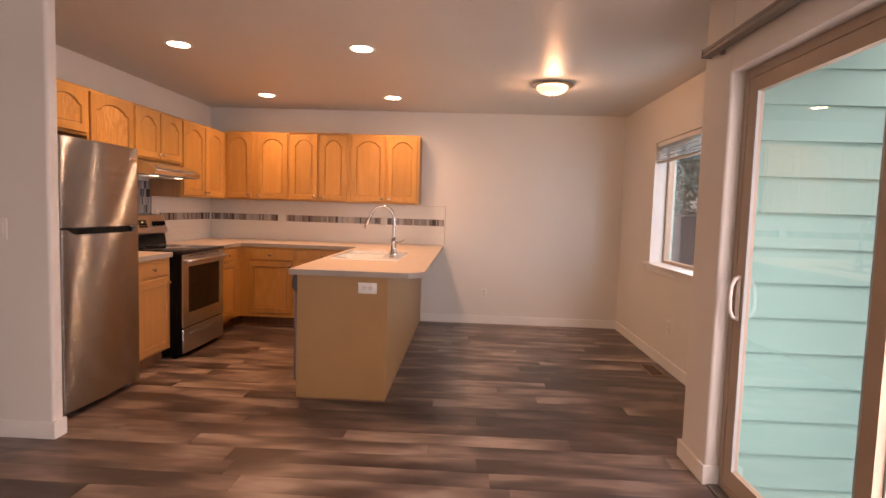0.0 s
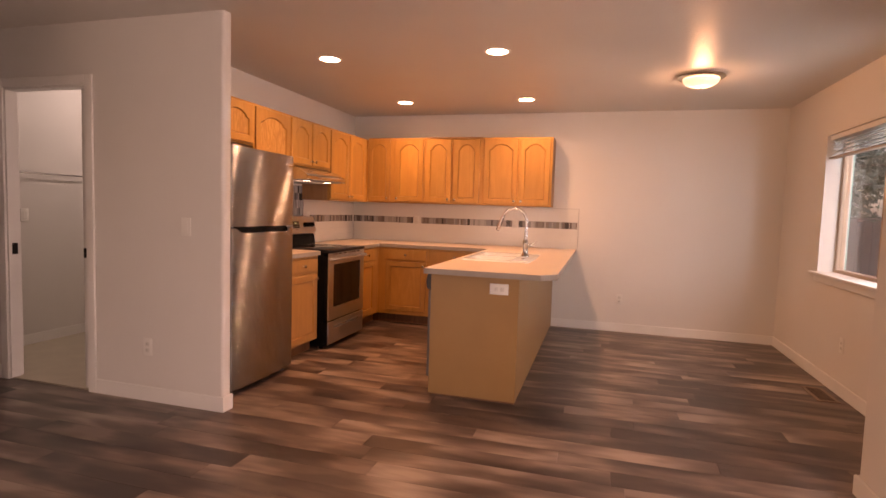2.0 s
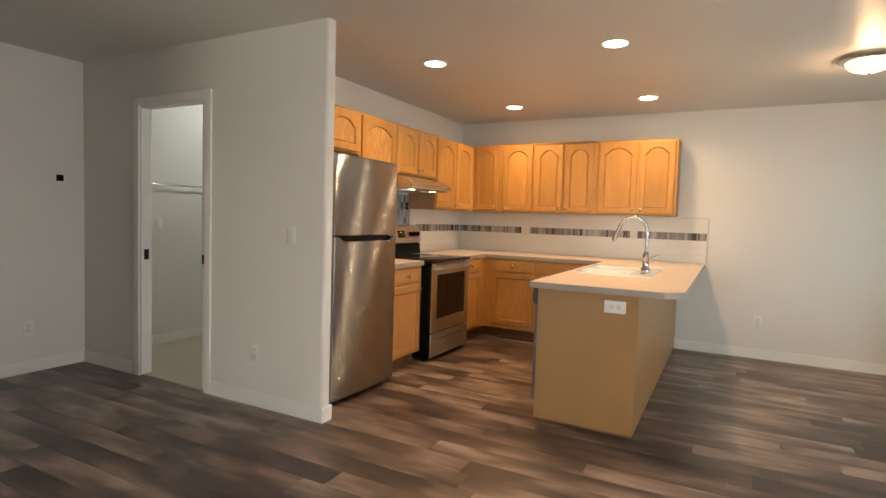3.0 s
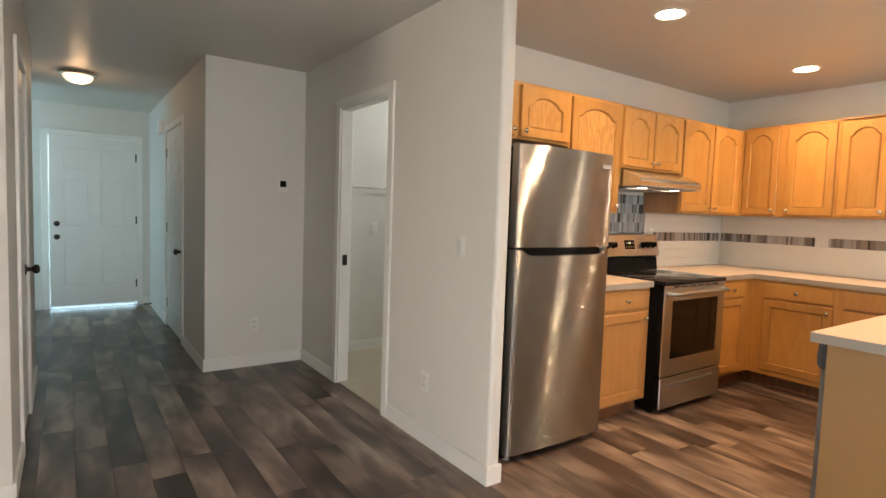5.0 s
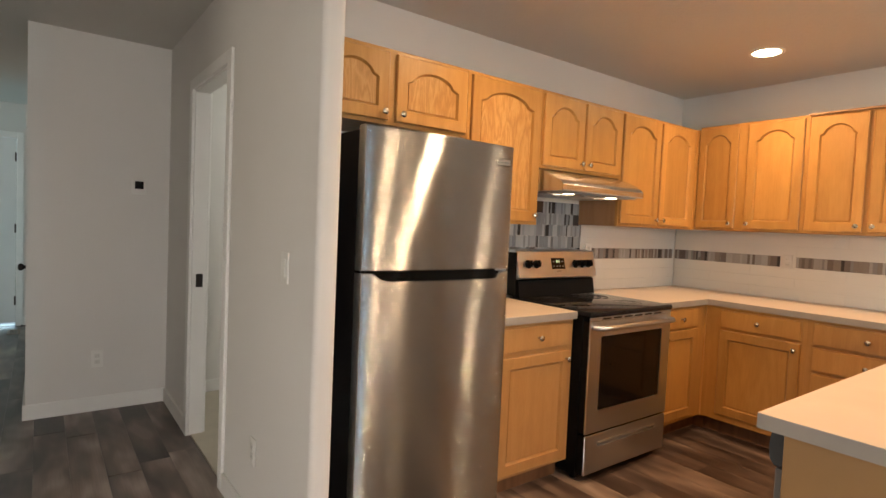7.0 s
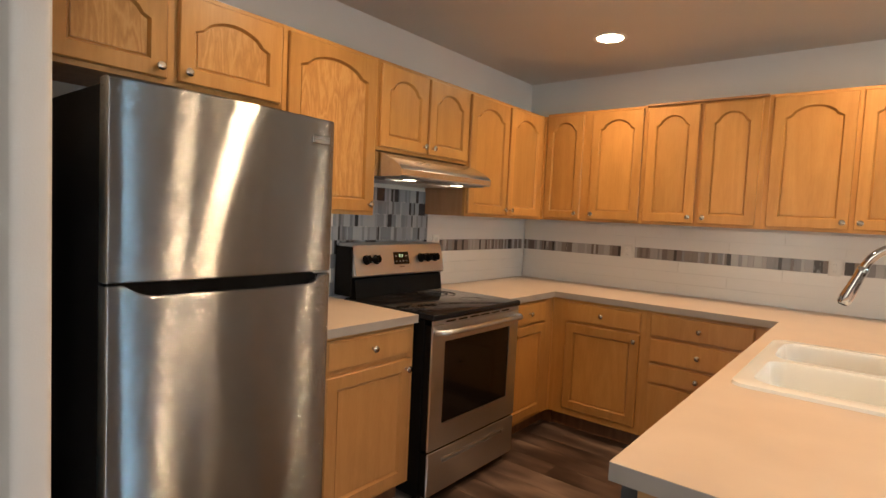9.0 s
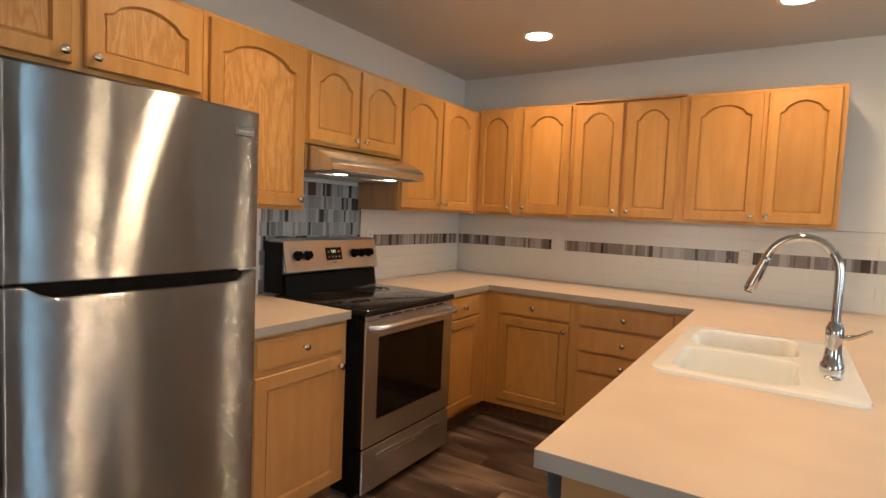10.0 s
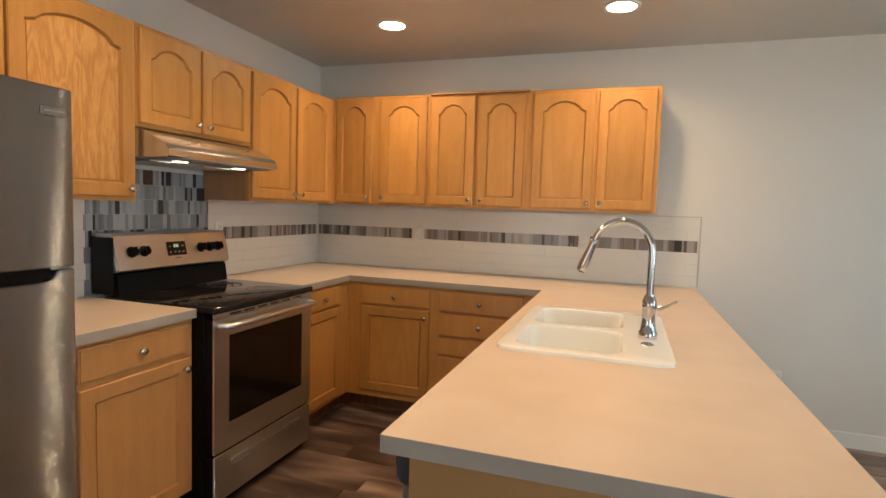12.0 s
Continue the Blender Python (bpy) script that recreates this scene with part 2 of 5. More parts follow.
OAK = wood("figured_oak", (0.39, 0.185, 0.047), (0.49, 0.245, 0.068), (0.58, 0.33, 0.115), stretch=(15, 15, 2.8), ring=0.52, turns=13.0, jag=3.0)
MAPLE_IN = wood("cabinet_side", (0.30, 0.15, 0.065), (0.36, 0.185, 0.08), (0.40, 0.21, 0.10), rough=0.45)
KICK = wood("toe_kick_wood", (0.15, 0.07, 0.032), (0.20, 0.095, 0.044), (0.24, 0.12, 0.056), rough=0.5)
PANEL = plain("end_panel_laminate", (0.335, 0.186, 0.072), (0.375, 0.21, 0.083), 0.33, scale=3, fine=140, bump=0.06)
LAMINATE = plain("countertop_laminate", (0.58, 0.485, 0.40), (0.65, 0.55, 0.455), 0.28, scale=5, fine=220, bump=0.03, rough2=0.42, spread=False)
# counter edge darker than its top: the shade on it is in the colour
EDGE_SHADED = plain("countertop_edge_shaded", (0.31, 0.275, 0.24), (0.36, 0.32, 0.28), 0.4, scale=7, fine=220, bump=0.03, spread=False)
STEEL = steel("brushed_steel", (0.61, 0.665, 0.73), 0.31, along=(2, 2, 2), aniso=0.8)
FRIDGE_STEEL = steel("fridge_steel", (0.39, 0.42, 0.455), 0.19, along=(2, 2, 2), waves=0.19, aniso=1.0, brush=0.85)
HOOD_STEEL = steel("hood_steel", (0.60, 0.65, 0.71), 0.20, along=(2, 2, 2), aniso=0.6)
CHROME = steel("chrome", (0.62, 0.62, 0.63), 0.05, along=(1, 1, 1))
NICKEL = steel("satin_nickel", (0.62, 0.58, 0.52), 0.24, along=(1, 1, 1))
BRONZE = steel("dark_bronze", (0.045, 0.038, 0.035), 0.35, along=(1, 1, 1))
BLACK = plain("black_enamel", (0.005, 0.005, 0.005), (0.008, 0.008, 0.008), 0.12, scale=4, fine=300, bump=0.02, spec=0.08)
BLACKTEX = plain("black_textured_steel", (0.008, 0.008, 0.009), (0.012, 0.012, 0.013), 0.5, scale=4, fine=400, bump=0.2, spec=0.06)
CERAMIC = plain("ceramic_glass", (0.010, 0.010, 0.012), (0.014, 0.014, 0.016), 0.05, scale=5, fine=50, bump=0.0, spec=0.22)
RINGS = plain("burner_marking", (0.055, 0.055, 0.06), (0.075, 0.075, 0.08), 0.12, bump=0.0)
OVENGLASS = plain("oven_glass", (0.007, 0.005, 0.004), (0.010, 0.007, 0.006), 0.07, bump=0.0, spec=0.3)
GREYPL = plain("grey_plastic", (0.20, 0.20, 0.205), (0.25, 0.25, 0.255), 0.4, bump=0.05)
DARKPL = plain("dark_grey_plastic", (0.045, 0.047, 0.052), (0.06, 0.062, 0.068), 0.35, bump=0.05)
PORCELAIN = plain("white_porcelain", (0.80, 0.84, 0.84), (0.83, 0.87, 0.87), 0.12, scale=3, bump=0.0, coat=0.3)
WHITEPL = plain("white_plastic", (0.76, 0.75, 0.71), (0.80, 0.79, 0.75), 0.35, scale=5, bump=0.02)
SOCKET = plain("socket_face", (0.66, 0.65, 0.61), (0.70, 0.69, 0.65), 0.4)
SLOT = plain("socket_slot", (0.28, 0.27, 0.25), (0.33, 0.32, 0.30), 0.5)
GROUT = plain("grout", (0.66, 0.645, 0.60), (0.71, 0.695, 0.65), 0.8, scale=20, fine=400, bump=0.3)
TILE = by_piece("white_wall_tile", [(0.0, (0.70, 0.685, 0.64)), (1.0, (0.74, 0.725, 0.68))], 0.22, scale=(3, 3, 20), streak=0.5, bump=0.03)
MOSAIC = by_piece("glass_mosaic", [(0.0, (0.185, 0.205, 0.23)), (0.2, (0.27, 0.295, 0.32)), (0.42, (0.22, 0.235, 0.255)), (0.58, (0.34, 0.36, 0.38)), (0.72, (0.145, 0.15, 0.16)), (0.84, (0.036, 0.034, 0.035)), (0.95, (0.075, 0.068, 0.066))], 0.13, scale=(30, 30, 6), streak=0.03, bump=0.02, steps=True)
BAND = by_piece("brown_mosaic", [(0.0, (0.24, 0.205, 0.18)), (0.2, (0.34, 0.325, 0.31)), (0.38, (0.175, 0.145, 0.13)), (0.54, (0.40, 0.385, 0.37)), (0.70, (0.24, 0.23, 0.23)), (0.84, (0.058, 0.048, 0.044)), (0.94, (0.13, 0.105, 0.095))], 0.24, scale=(30, 30, 6), streak=0.03, bump=0.02, steps=True)
TILE_EDGE = plain("tile_edge_metal", (0.42, 0.41, 0.39), (0.50, 0.49, 0.47), 0.4, metal=0.3)
PLANK = planks("vinyl_plank")
SUBFLOOR = plain("plank_joint", (0.04, 0.03, 0.026), (0.05, 0.038, 0.032), 0.7)
VINYL = plain("tan_sheet_vinyl", (0.50, 0.44, 0.35), (0.56, 0.50, 0.40), 0.4, scale=8, fine=80, bump=0.05)
FRAME = plain("almond_vinyl", (0.38, 0.29, 0.215), (0.43, 0.33, 0.245), 0.38, scale=3, bump=0.03)
BEAD = plain("glazing_bead_vinyl", (0.36, 0.41, 0.42), (0.42, 0.47, 0.48), 0.4)
ALU = steel("rail_metal", (0.30, 0.285, 0.27), 0.4, along=(2, 200, 2))
GLASS = clear("window_glass")
SIDING = plain("siding_paint", (0.205, 0.47, 0.445), (0.23, 0.505, 0.48), 0.6, scale=1.5, fine=90, bump=0.12)
PATIO = plain("concrete", (0.30, 0.29, 0.27), (0.38, 0.37, 0.345), 0.85, scale=3, fine=90, bump=0.4)
GRASS = plain("grass", (0.04, 0.075, 0.022), (0.08, 0.12, 0.04), 0.9, scale=3, fine=60, bump=0.8, dist=0.03)
FENCE = wood("weathered_fence", (0.10, 0.065, 0.06), (0.15, 0.10, 0.09), (0.19, 0.135, 0.12), rough=0.8, coat=0.0)
BARK = plain("bark", (0.09, 0.07, 0.055), (0.16, 0.13, 0.105), 0.9, scale=8, fine=30, bump=0.9, dist=0.02)
LEAF = by_piece("leaf", [(0.0, (0.045, 0.115, 0.09)), (1.0, (0.09, 0.19, 0.15))], 0.5, scale=(3, 3, 3), streak=0.6)
LIT = glow("lamp_lens", (1.0, 0.80, 0.52), 30.0)
BOWL = glow("lamp_bowl", (1.0, 0.76, 0.47), BOWL_GLOW)
# glow of the added, unseen bathroom fixture
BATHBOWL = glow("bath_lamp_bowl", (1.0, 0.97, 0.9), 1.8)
LED = glow("clock_digits", (0.25, 1.0, 0.35), 0.2)
HOODLIT = glow("hood_lens", (1.0, 0.82, 0.55), 6.0)


# ---- shapes ----
def bx(bm, x0, x1, y0, y1, z0, z1, bevel=0.0, seg=1):
    vs = [bm.verts.new(c) for c in ((x0, y0, z0), (x1, y0, z0), (x1, y1, z0), (x0, y1, z0), (x0, y0, z1), (x1, y0, z1), (x1, y1, z1), (x0, y1, z1))]
    fs = [bm.faces.new([vs[i] for i in q]) for q in ((3, 2, 1, 0), (4, 5, 6, 7), (0, 1, 5, 4), (1, 2, 6, 5), (2, 3, 7, 6), (3, 0, 4, 7))]
    if bevel:
        es = list({e for f in fs for e in f.edges})
        bmesh.ops.bevel(bm, geom=es, offset=bevel, segments=seg, affect="EDGES", profile=0.5)
    return vs


def boxes(*rows, bevel=0.0, seg=1):
    bm = bmesh.new()
    for r in rows:
        bx(bm, *r, bevel=bevel, seg=seg)
    return bm


def prism(bm, pts, axis, a0, a1):
    """Extrudes a closed outline of (u, v) along an axis: x takes (y, z), y takes (x, z), z takes (x, y)."""
    def at(u, v, a):
        return {"x": (a, u, v), "y": (u, a, v), "z": (u, v, a)}[axis]
    lo = [bm.verts.new(at(u, v, a0)) for u, v in pts]
    hi = [bm.verts.new(at(u, v, a1)) for u, v in pts]
    bm.faces.new(lo[::-1])
    bm.faces.new(hi)
    n = len(pts)
    for i in range(n):
        bm.faces.new((lo[i], lo[(i + 1) % n], hi[(i + 1) % n], hi[i]))


def lathe(bm, profile, m=None, n=24):
    """Turns a profile of (radius, height) round z."""
    m = m or Matrix()
    rings = []
    for r, z in profile:
        if r < 1e-5:
            rings.append([bm.verts.new(m @ Vector((0, 0, z)))])
        else:
            rings.append([bm.verts.new(m @ Vector((r * math.cos(2 * math.pi * i / n), r * math.sin(2 * math.pi * i / n), z))) for i in range(n)])
    for a, b in zip(rings, rings[1:]):
        for i in range(n):
            j = (i + 1) % n
            q = [a[i % len(a)], a[j % len(a)], b[j % len(b)], b[i % len(b)]]
            q = [v for k, v in enumerate(q) if v not in q[:k]]
            if len(q) > 2:
                bm.faces.new(q)


def tube(bm, pts, radius, n=14):
    """A round bar along a line of points; radius is one number or one for each point."""
    pts = [Vector(p) for p in pts]
    rad = radius if isinstance(radius, (list, tuple)) else [radius] * len(pts)
    rings, side = [], None
    for i, p in enumerate(pts):
        d = (pts[min(i + 1, len(pts) - 1)] - pts[max(i - 1, 0)]).normalized()
        if side is None:
            side = d.orthogonal().normalized()
        side = (side - d * side.dot(d)).normalized()
        up = d.cross(side)
        rings.append([bm.verts.new(p + rad[i] * (side * math.cos(2 * math.pi * k / n) + up * math.sin(2 * math.pi * k / n))) for k in range(n)])
    for a, b in zip(rings, rings[1:]):
        for k in range(n):
            bm.faces.new((a[k], a[(k + 1) % n], b[(k + 1) % n], b[k]))
    bm.faces.new(rings[0][::-1])
    bm.faces.new(rings[-1])


def ring_frame(bm, u0, u1, v0, v1, i0, i1, j0, j1, a0, a1, axis="y"):
    """One closed frame in one piece: outer (u0, u1, v0, v1), opening (i0, i1, j0, j1), from depth a0 to a1."""
    def at(u, v, a):
        return (u, a, v) if axis == "y" else (a, u, v)
    out, inn = [(u0, v0), (u1, v0), (u1, v1), (u0, v1)], [(i0, j0), (i1, j0), (i1, j1), (i0, j1)]
    o0, o1 = [bm.verts.new(at(*p, a0)) for p in out], [bm.verts.new(at(*p, a1)) for p in out]
    n0, n1 = [bm.verts.new(at(*p, a0)) for p in inn], [bm.verts.new(at(*p, a1)) for p in inn]
    for i in range(4):
        j = (i + 1) % 4
        for q in ((o0[i], o0[j], n0[j], n0[i]), (o1[i], o1[j], n1[j], n1[i]), (o0[i], o0[j], o1[j], o1[i]), (n0[i], n0[j], n1[j], n1[i])):
            bm.faces.new(q)
    bmesh.ops.recalc_face_normals(bm, faces=bm.faces)
    return bm


def mesh_of(name, bm, material, smooth=None):
    bmesh.ops.recalc_face_normals(bm, faces=bm.faces)
    me = bpy.data.meshes.new(name)
    bm.to_mesh(me)
    bm.free()
    me.materials.append(material)
    if smooth is not None:
        me.polygons.foreach_set("use_smooth", [True] * len(me.polygons))
        me.set_sharp_from_angle(angle=radians(smooth))
    return me


def part(name, bm, material, parent, label="", smooth=None):
    ob = new(name, mesh_of(name, bm, material, smooth))
    ob.parent = parent
    if label:
        tagged(ob, label)
    return ob


def thing(name, label, category, m=None, group="", kind=""):
    ob = new(name)
    ob.empty_display_size = 0.1
    if m is not None:
        ob.matrix_basis = m
    return tagged(ob, label, category, group, kind)


def setting(name, bm, material, label, smooth=None, category=""):
    return tagged(new(name, mesh_of(name, bm, material, smooth)), label, category, kind="structure")


def bullnose(bm, spots, width=0.018):
    """Rounds the upright edges that stand at the given (x, y)."""
    es = [e for e in bm.edges if abs(e.verts[0].co.z - e.verts[1].co.z) > 0.5 and any(
        abs(v.co.x - x) < 1e-4 and abs(v.co.y - y) < 1e-4 for v in e.verts[:1] for x, y in spots)]
    bmesh.ops.bevel(bm, geom=es, offset=width, segments=5, affect="EDGES", profile=0.5)
    return bm


# ---- the shell ----
setting("floor", boxes((-7.9, 1.88, -3.1, 3.0, -0.12, -0.006), (-2.72, 2.4, 3.0, 6.6, -0.12, -0.006)), SUBFLOOR, "dark wood-look vinyl plank floor throughout the rooms", category="floor")
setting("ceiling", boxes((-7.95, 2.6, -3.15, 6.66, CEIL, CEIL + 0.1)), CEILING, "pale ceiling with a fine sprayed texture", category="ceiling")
setting("wall_kitchen_side", boxes((-2.72, -2.6, 2.995, 6.5, 0, CEIL)), WALL, "off-white painted wall behind the range and cabinets", category="wall")
setting("wall_back", boxes((-2.72, 2.5, 6.5, 6.62, 0, CEIL)), WALL, "off-white painted wall at the back of the kitchen", category="wall")
WY0, WY1, WZ0, WZ1 = 3.95, 5.455, 0.875, 2.045
setting("wall_dining_side", ring_frame(bmesh.new(), 3.095, 6.5, 0, CEIL, WY0, WY1, WZ0, WZ1, 2.29, 2.49, "x"), WALL, "off-white painted dining wall with a window opening", category="wall")
setting("wall_return", boxes((1.88, 2.49, 2.965, 3.095, 0, CEIL)), WALL, "short off-white return wall beside the sliding door", category="wall")
SY0, SY1, SZ1 = 0.90, 2.79, 2.04
setting("wall_patio_side", bullnose(boxes((1.735, 1.88, SY1, 3.095, 0, CEIL), (1.735, 1.88, -3.0, SY0, 0, CEIL), (1.735, 1.88, SY0, SY1, SZ1, CEIL)), [(1.735, 3.095), (1.735, SY1)]), WALL, "off-white painted wall round the sliding patio door", 40, category="wall")
# the opening is unseen, cut for the added daylight lamp behind it
setting("wall_rear", boxes((-2.82, -2.63, -3.12, -3.0, 0, CEIL), (-1.27, 1.88, -3.12, -3.0, 0, CEIL), (-2.63, -1.27, -3.12, -3.0, 0, 0.33), (-2.63, -1.27, -3.12, -3.0, 2.19, CEIL)), WALL, "off-white painted wall at the end of the living room", category="wall")
setting("wall_living_side", boxes((-2.82, -2.7, -3.0, 0.91, 0, CEIL)), WALL, "off-white painted living room wall", category="wall")
DX0, DX1, DZ = -3.57, -2.83, 2.07
setting("wall_partition", bullnose(boxes((DX1, -1.757, 2.915, 2.995, 0, CEIL), (-4.32, DX0, 2.915, 2.995, 0, CEIL), (DX0, DX1, 2.915, 2.995, DZ, CEIL)), [(-1.757, 2.915), (-1.757, 2.995)], 0.02), WALL, "off-white partition wall with rounded end beside the refrigerator", 40, category="wall")
setting("wall_thermostat", boxes((-4.44, -4.32, 2.24, 2.995, 0, CEIL)), WALL, "off-white painted wall that carries the thermostat", category="wall")
CX0, CX1 = -6.30, -5.32
setting("wall_hall_side", boxes((-7.77, CX0, 2.12, 2.24, 0, CEIL), (CX1, -4.32, 2.12, 2.24, 0, CEIL), (CX0, CX1, 2.12, 2.24, 2.08, CEIL)), WALL, "off-white hallway wall with a closet door", category="wall")
setting("wall_closet_back", boxes((-6.5, -5.1, 2.50, 2.56, 0, CEIL)), WALL, "plain wall closing the closet behind its door", category="wall")
FY0, FY1, FZ = 1.05, 1.975, 2.095
setting("wall_front", boxes((-7.89, -7.77, FY1, 2.24, 0, CEIL), (-7.89, -7.77, -0.4, FY0, 0, CEIL), (-7.89, -7.77, FY0, FY1, FZ, CEIL)), WALL, "off-white wall round the front door", category="wall")
HX0, HX1 = -3.90, -3.25
setting("wall_hall_closet", boxes((-4.72, HX0, 0.91, 1.03, 0, CEIL), (HX1, -2.7, 0.91, 1.03, 0, CEIL), (HX0, HX1, 0.91, 1.03, 2.06, CEIL)), WALL, "off-white hallway wall with a panelled closet door", category="wall")
setting("wall_hall_far", boxes((-6.62, -6.5, -0.4, 0.85, 0, CEIL), (-4.84, -4.72, -0.4, 1.03, 0, CEIL)), WALL, "off-white stub walls of the entry recess", category="wall")
setting("wall_entry_recess", boxes((-7.89, -4.72, -0.52, -0.4, 0, CEIL), (-4.6, -2.82, 0.30, 0.36, 0, CEIL)), WALL, "plain walls closing the entry recess", category="wall")
setting("wall_bath_side", boxes((-4.44, -4.37, 2.995, 5.3, 0, CEIL)), WALL, "white bathroom wall with a towel bar", category="wall")
setting("wall_bath_back", boxes((-4.44, -2.72, 5.3, 5.42, 0, CEIL)), WALL, "white wall at the back of the bathroom", category="wall")
setting("bathroom_floor", boxes((-4.37, -2.72, 2.93, 5.3, -0.004, 0.008)), VINYL, "tan sheet vinyl floor of the bathroom", category="floor")


def baseboard(x0, x1, y0, y1):
    bm = bmesh.new()
    bx(bm, x0, x1, y0, y1, 0.001, 0.098)
    es = [e for e in bm.edges if all(v.co.z > 0.09 for v in e.verts)]
    bmesh.ops.bevel(bm, geom=es, offset=0.004, segments=2, affect="EDGES")
    return setting("baseboard", bm, TRIM, "white painted baseboard along the wall foot", category="baseboard")


T = 0.014
for r in [(-0.03, 2.29 - T, 6.5 - T, 6.5), (2.29 - T, 2.29, 3.095 + T, 6.5), (1.735, 2.29, 3.095, 3.095 + T), (1.735 - T, 1.735, SY1, 3.095 + T), (1.735 - T, 1.80, SY1 - T, SY1),
          (1.735 - T, 1.735, -3.0, SY0 - 0.01), (-2.70, 1.72, -3.0, -3.0 + T), (-2.7, -2.7 + T, -2.98, 1.03),
          (DX1 + 0.068, -1.757 + T, 2.915 - T, 2.915), (-1.757, -1.757 + T, 2.915, 2.995), (-4.32 + T, DX0 - 0.068, 2.915 - T, 2.915),
          (-4.32, -4.32 + T, 2.12 - T, 2.915), (CX1 + 0.07, -4.32, 2.12 - T, 2.12), (-7.77, CX0 - 0.07, 2.12 - T, 2.12),
          (-7.77, -7.77 + T, -0.4, FY0 - 0.07), (-7.77, -7.77 + T, FY1 + 0.06, 2.10), (-4.72, HX0 - 0.07, 1.03, 1.03 + T), (HX1 + 0.07, -2.7 + T, 1.03, 1.03 + T),
          (-6.5, -6.5 + T, -0.4, 0.85), (-6.62, -6.5 + T, 0.85, 0.85 + T), (-4.37, -4.37 + T, 3.05, 5.3), (-4.35, -2.72, 5.3 - T, 5.3)]:
    baseboard(*r)


def casing(name, label, x0, x1, face, z1, axis="x", out=-1, w=0.062, t=0.016):
    """Door trim on a wall face: two uprights and a head."""
    bm = bmesh.new()
    a, b = (face, face + out * t) if out > 0 else (face + out * t, face)
    for u0, u1, v0, v1 in [(x0 - w, x0, 0.0, z1 + w), (x1, x1 + w, 0.0, z1 + w), (x0, x1, z1, z1 + w)]:
        if axis == "x":
            bx(bm, u0, u1, a, b, v0, v1, bevel=0.003)
        else:
            bx(bm, a, b, u0, u1, v0, v1, bevel=0.003)
    return setting(name, bm, TRIM, label, category="trim")


casing("trim", "white painted casing round the pocket door opening", DX0, DX1, 2.915, DZ)
casing("trim", "white painted casing round the bathroom side of the opening", DX0, DX1, 2.995, DZ, out=1)
casing("trim", "white painted casing round the hall closet door", CX0, CX1, 2.12, 2.08)
casing("trim", "white painted casing round the panelled closet door", HX0, HX1, 1.03, 2.06, out=1)
casing("trim", "white painted casing round the front door", FY0, FY1, -7.77, FZ, axis="y", out=1)
setting("trim", boxes((DX0, DX0 + 0.012, 2.916, 2.994, 0.009, DZ), (DX1 - 0.012, DX1, 2.916, 2.936, 0.009, DZ), (DX1 - 0.012, DX1, 2.978, 2.994, 0.009, DZ), (DX0 + 0.012, DX1 - 0.012, 2.916, 2.994, DZ - 0.012, DZ)), TRIM, "white jamb lining of the pocket door opening", category="trim")


# ---- cabinets ----
def arch_loops(w, h, rail, shoulder, rise, n=14):
    """Matched loops, in (x, z): the rim of a door and its arched opening."""
    if not rise:
        return [(0, 0), (w, 0), (w, h), (0, h)], [(rail, rail), (w - rail, rail), (w - rail, h - rail), (rail, h - rail)]
    inner = [(rail, rail), (w - rail, rail), (w - rail, h - rail - rise - shoulder)]
    outer = [(0, 0), (w, 0), (w, h - rail - rise - shoulder)]
    span = w - 2 * rail
    flat = 0.10 * span
    for i in range(n + 1):
        u = i / n
        x = (w - rail - flat) - u * (span - 2 * flat)
        z = h - rail - rise + rise * (math.sin(math.pi * u) ** 0.62)
        inner.append((x, z))
        outer.append((w - u * w, h))
    inner.append((rail, h - rail - rise - shoulder))
    outer.append((0, h - rail - rise - shoulder))
    return outer, inner


def inset(loop, d):
    c = Vector((max(p[0] for p in loop) + min(p[0] for p in loop), max(p[1] for p in loop) + min(p[1] for p in loop))) / 2
    w = max(p[0] for p in loop) - min(p[0] for p in loop)
    h = max(p[1] for p in loop) - min(p[1] for p in loop)
    return [(c.x + (p[0] - c.x) * (1 - 2 * d / w), c.y + (p[1] - c.y) * (1 - 2 * d / h)) for p in loop]


def knob_mesh():
    bm = bmesh.new()
    lathe(bm, [(0.0, 0.0), (0.008, 0.0), (0.0065, 0.003), (0.005, 0.010), (0.008, 0.015), (0.0145, 0.019), (0.0155, 0.023), (0.012, 0.027), (0.0, 0.029)], Matrix.Rotation(radians(90), 4, "X"), 18)
    return mesh_of("knob", bm, NICKEL, 50)


KNOB = knob_mesh()


def add_knob(x, z, y, parent):
    ob = new("knob", KNOB)
    ob.parent = parent
    ob.location = (x, y, z)
    return tagged(ob, "round satin nickel knob")


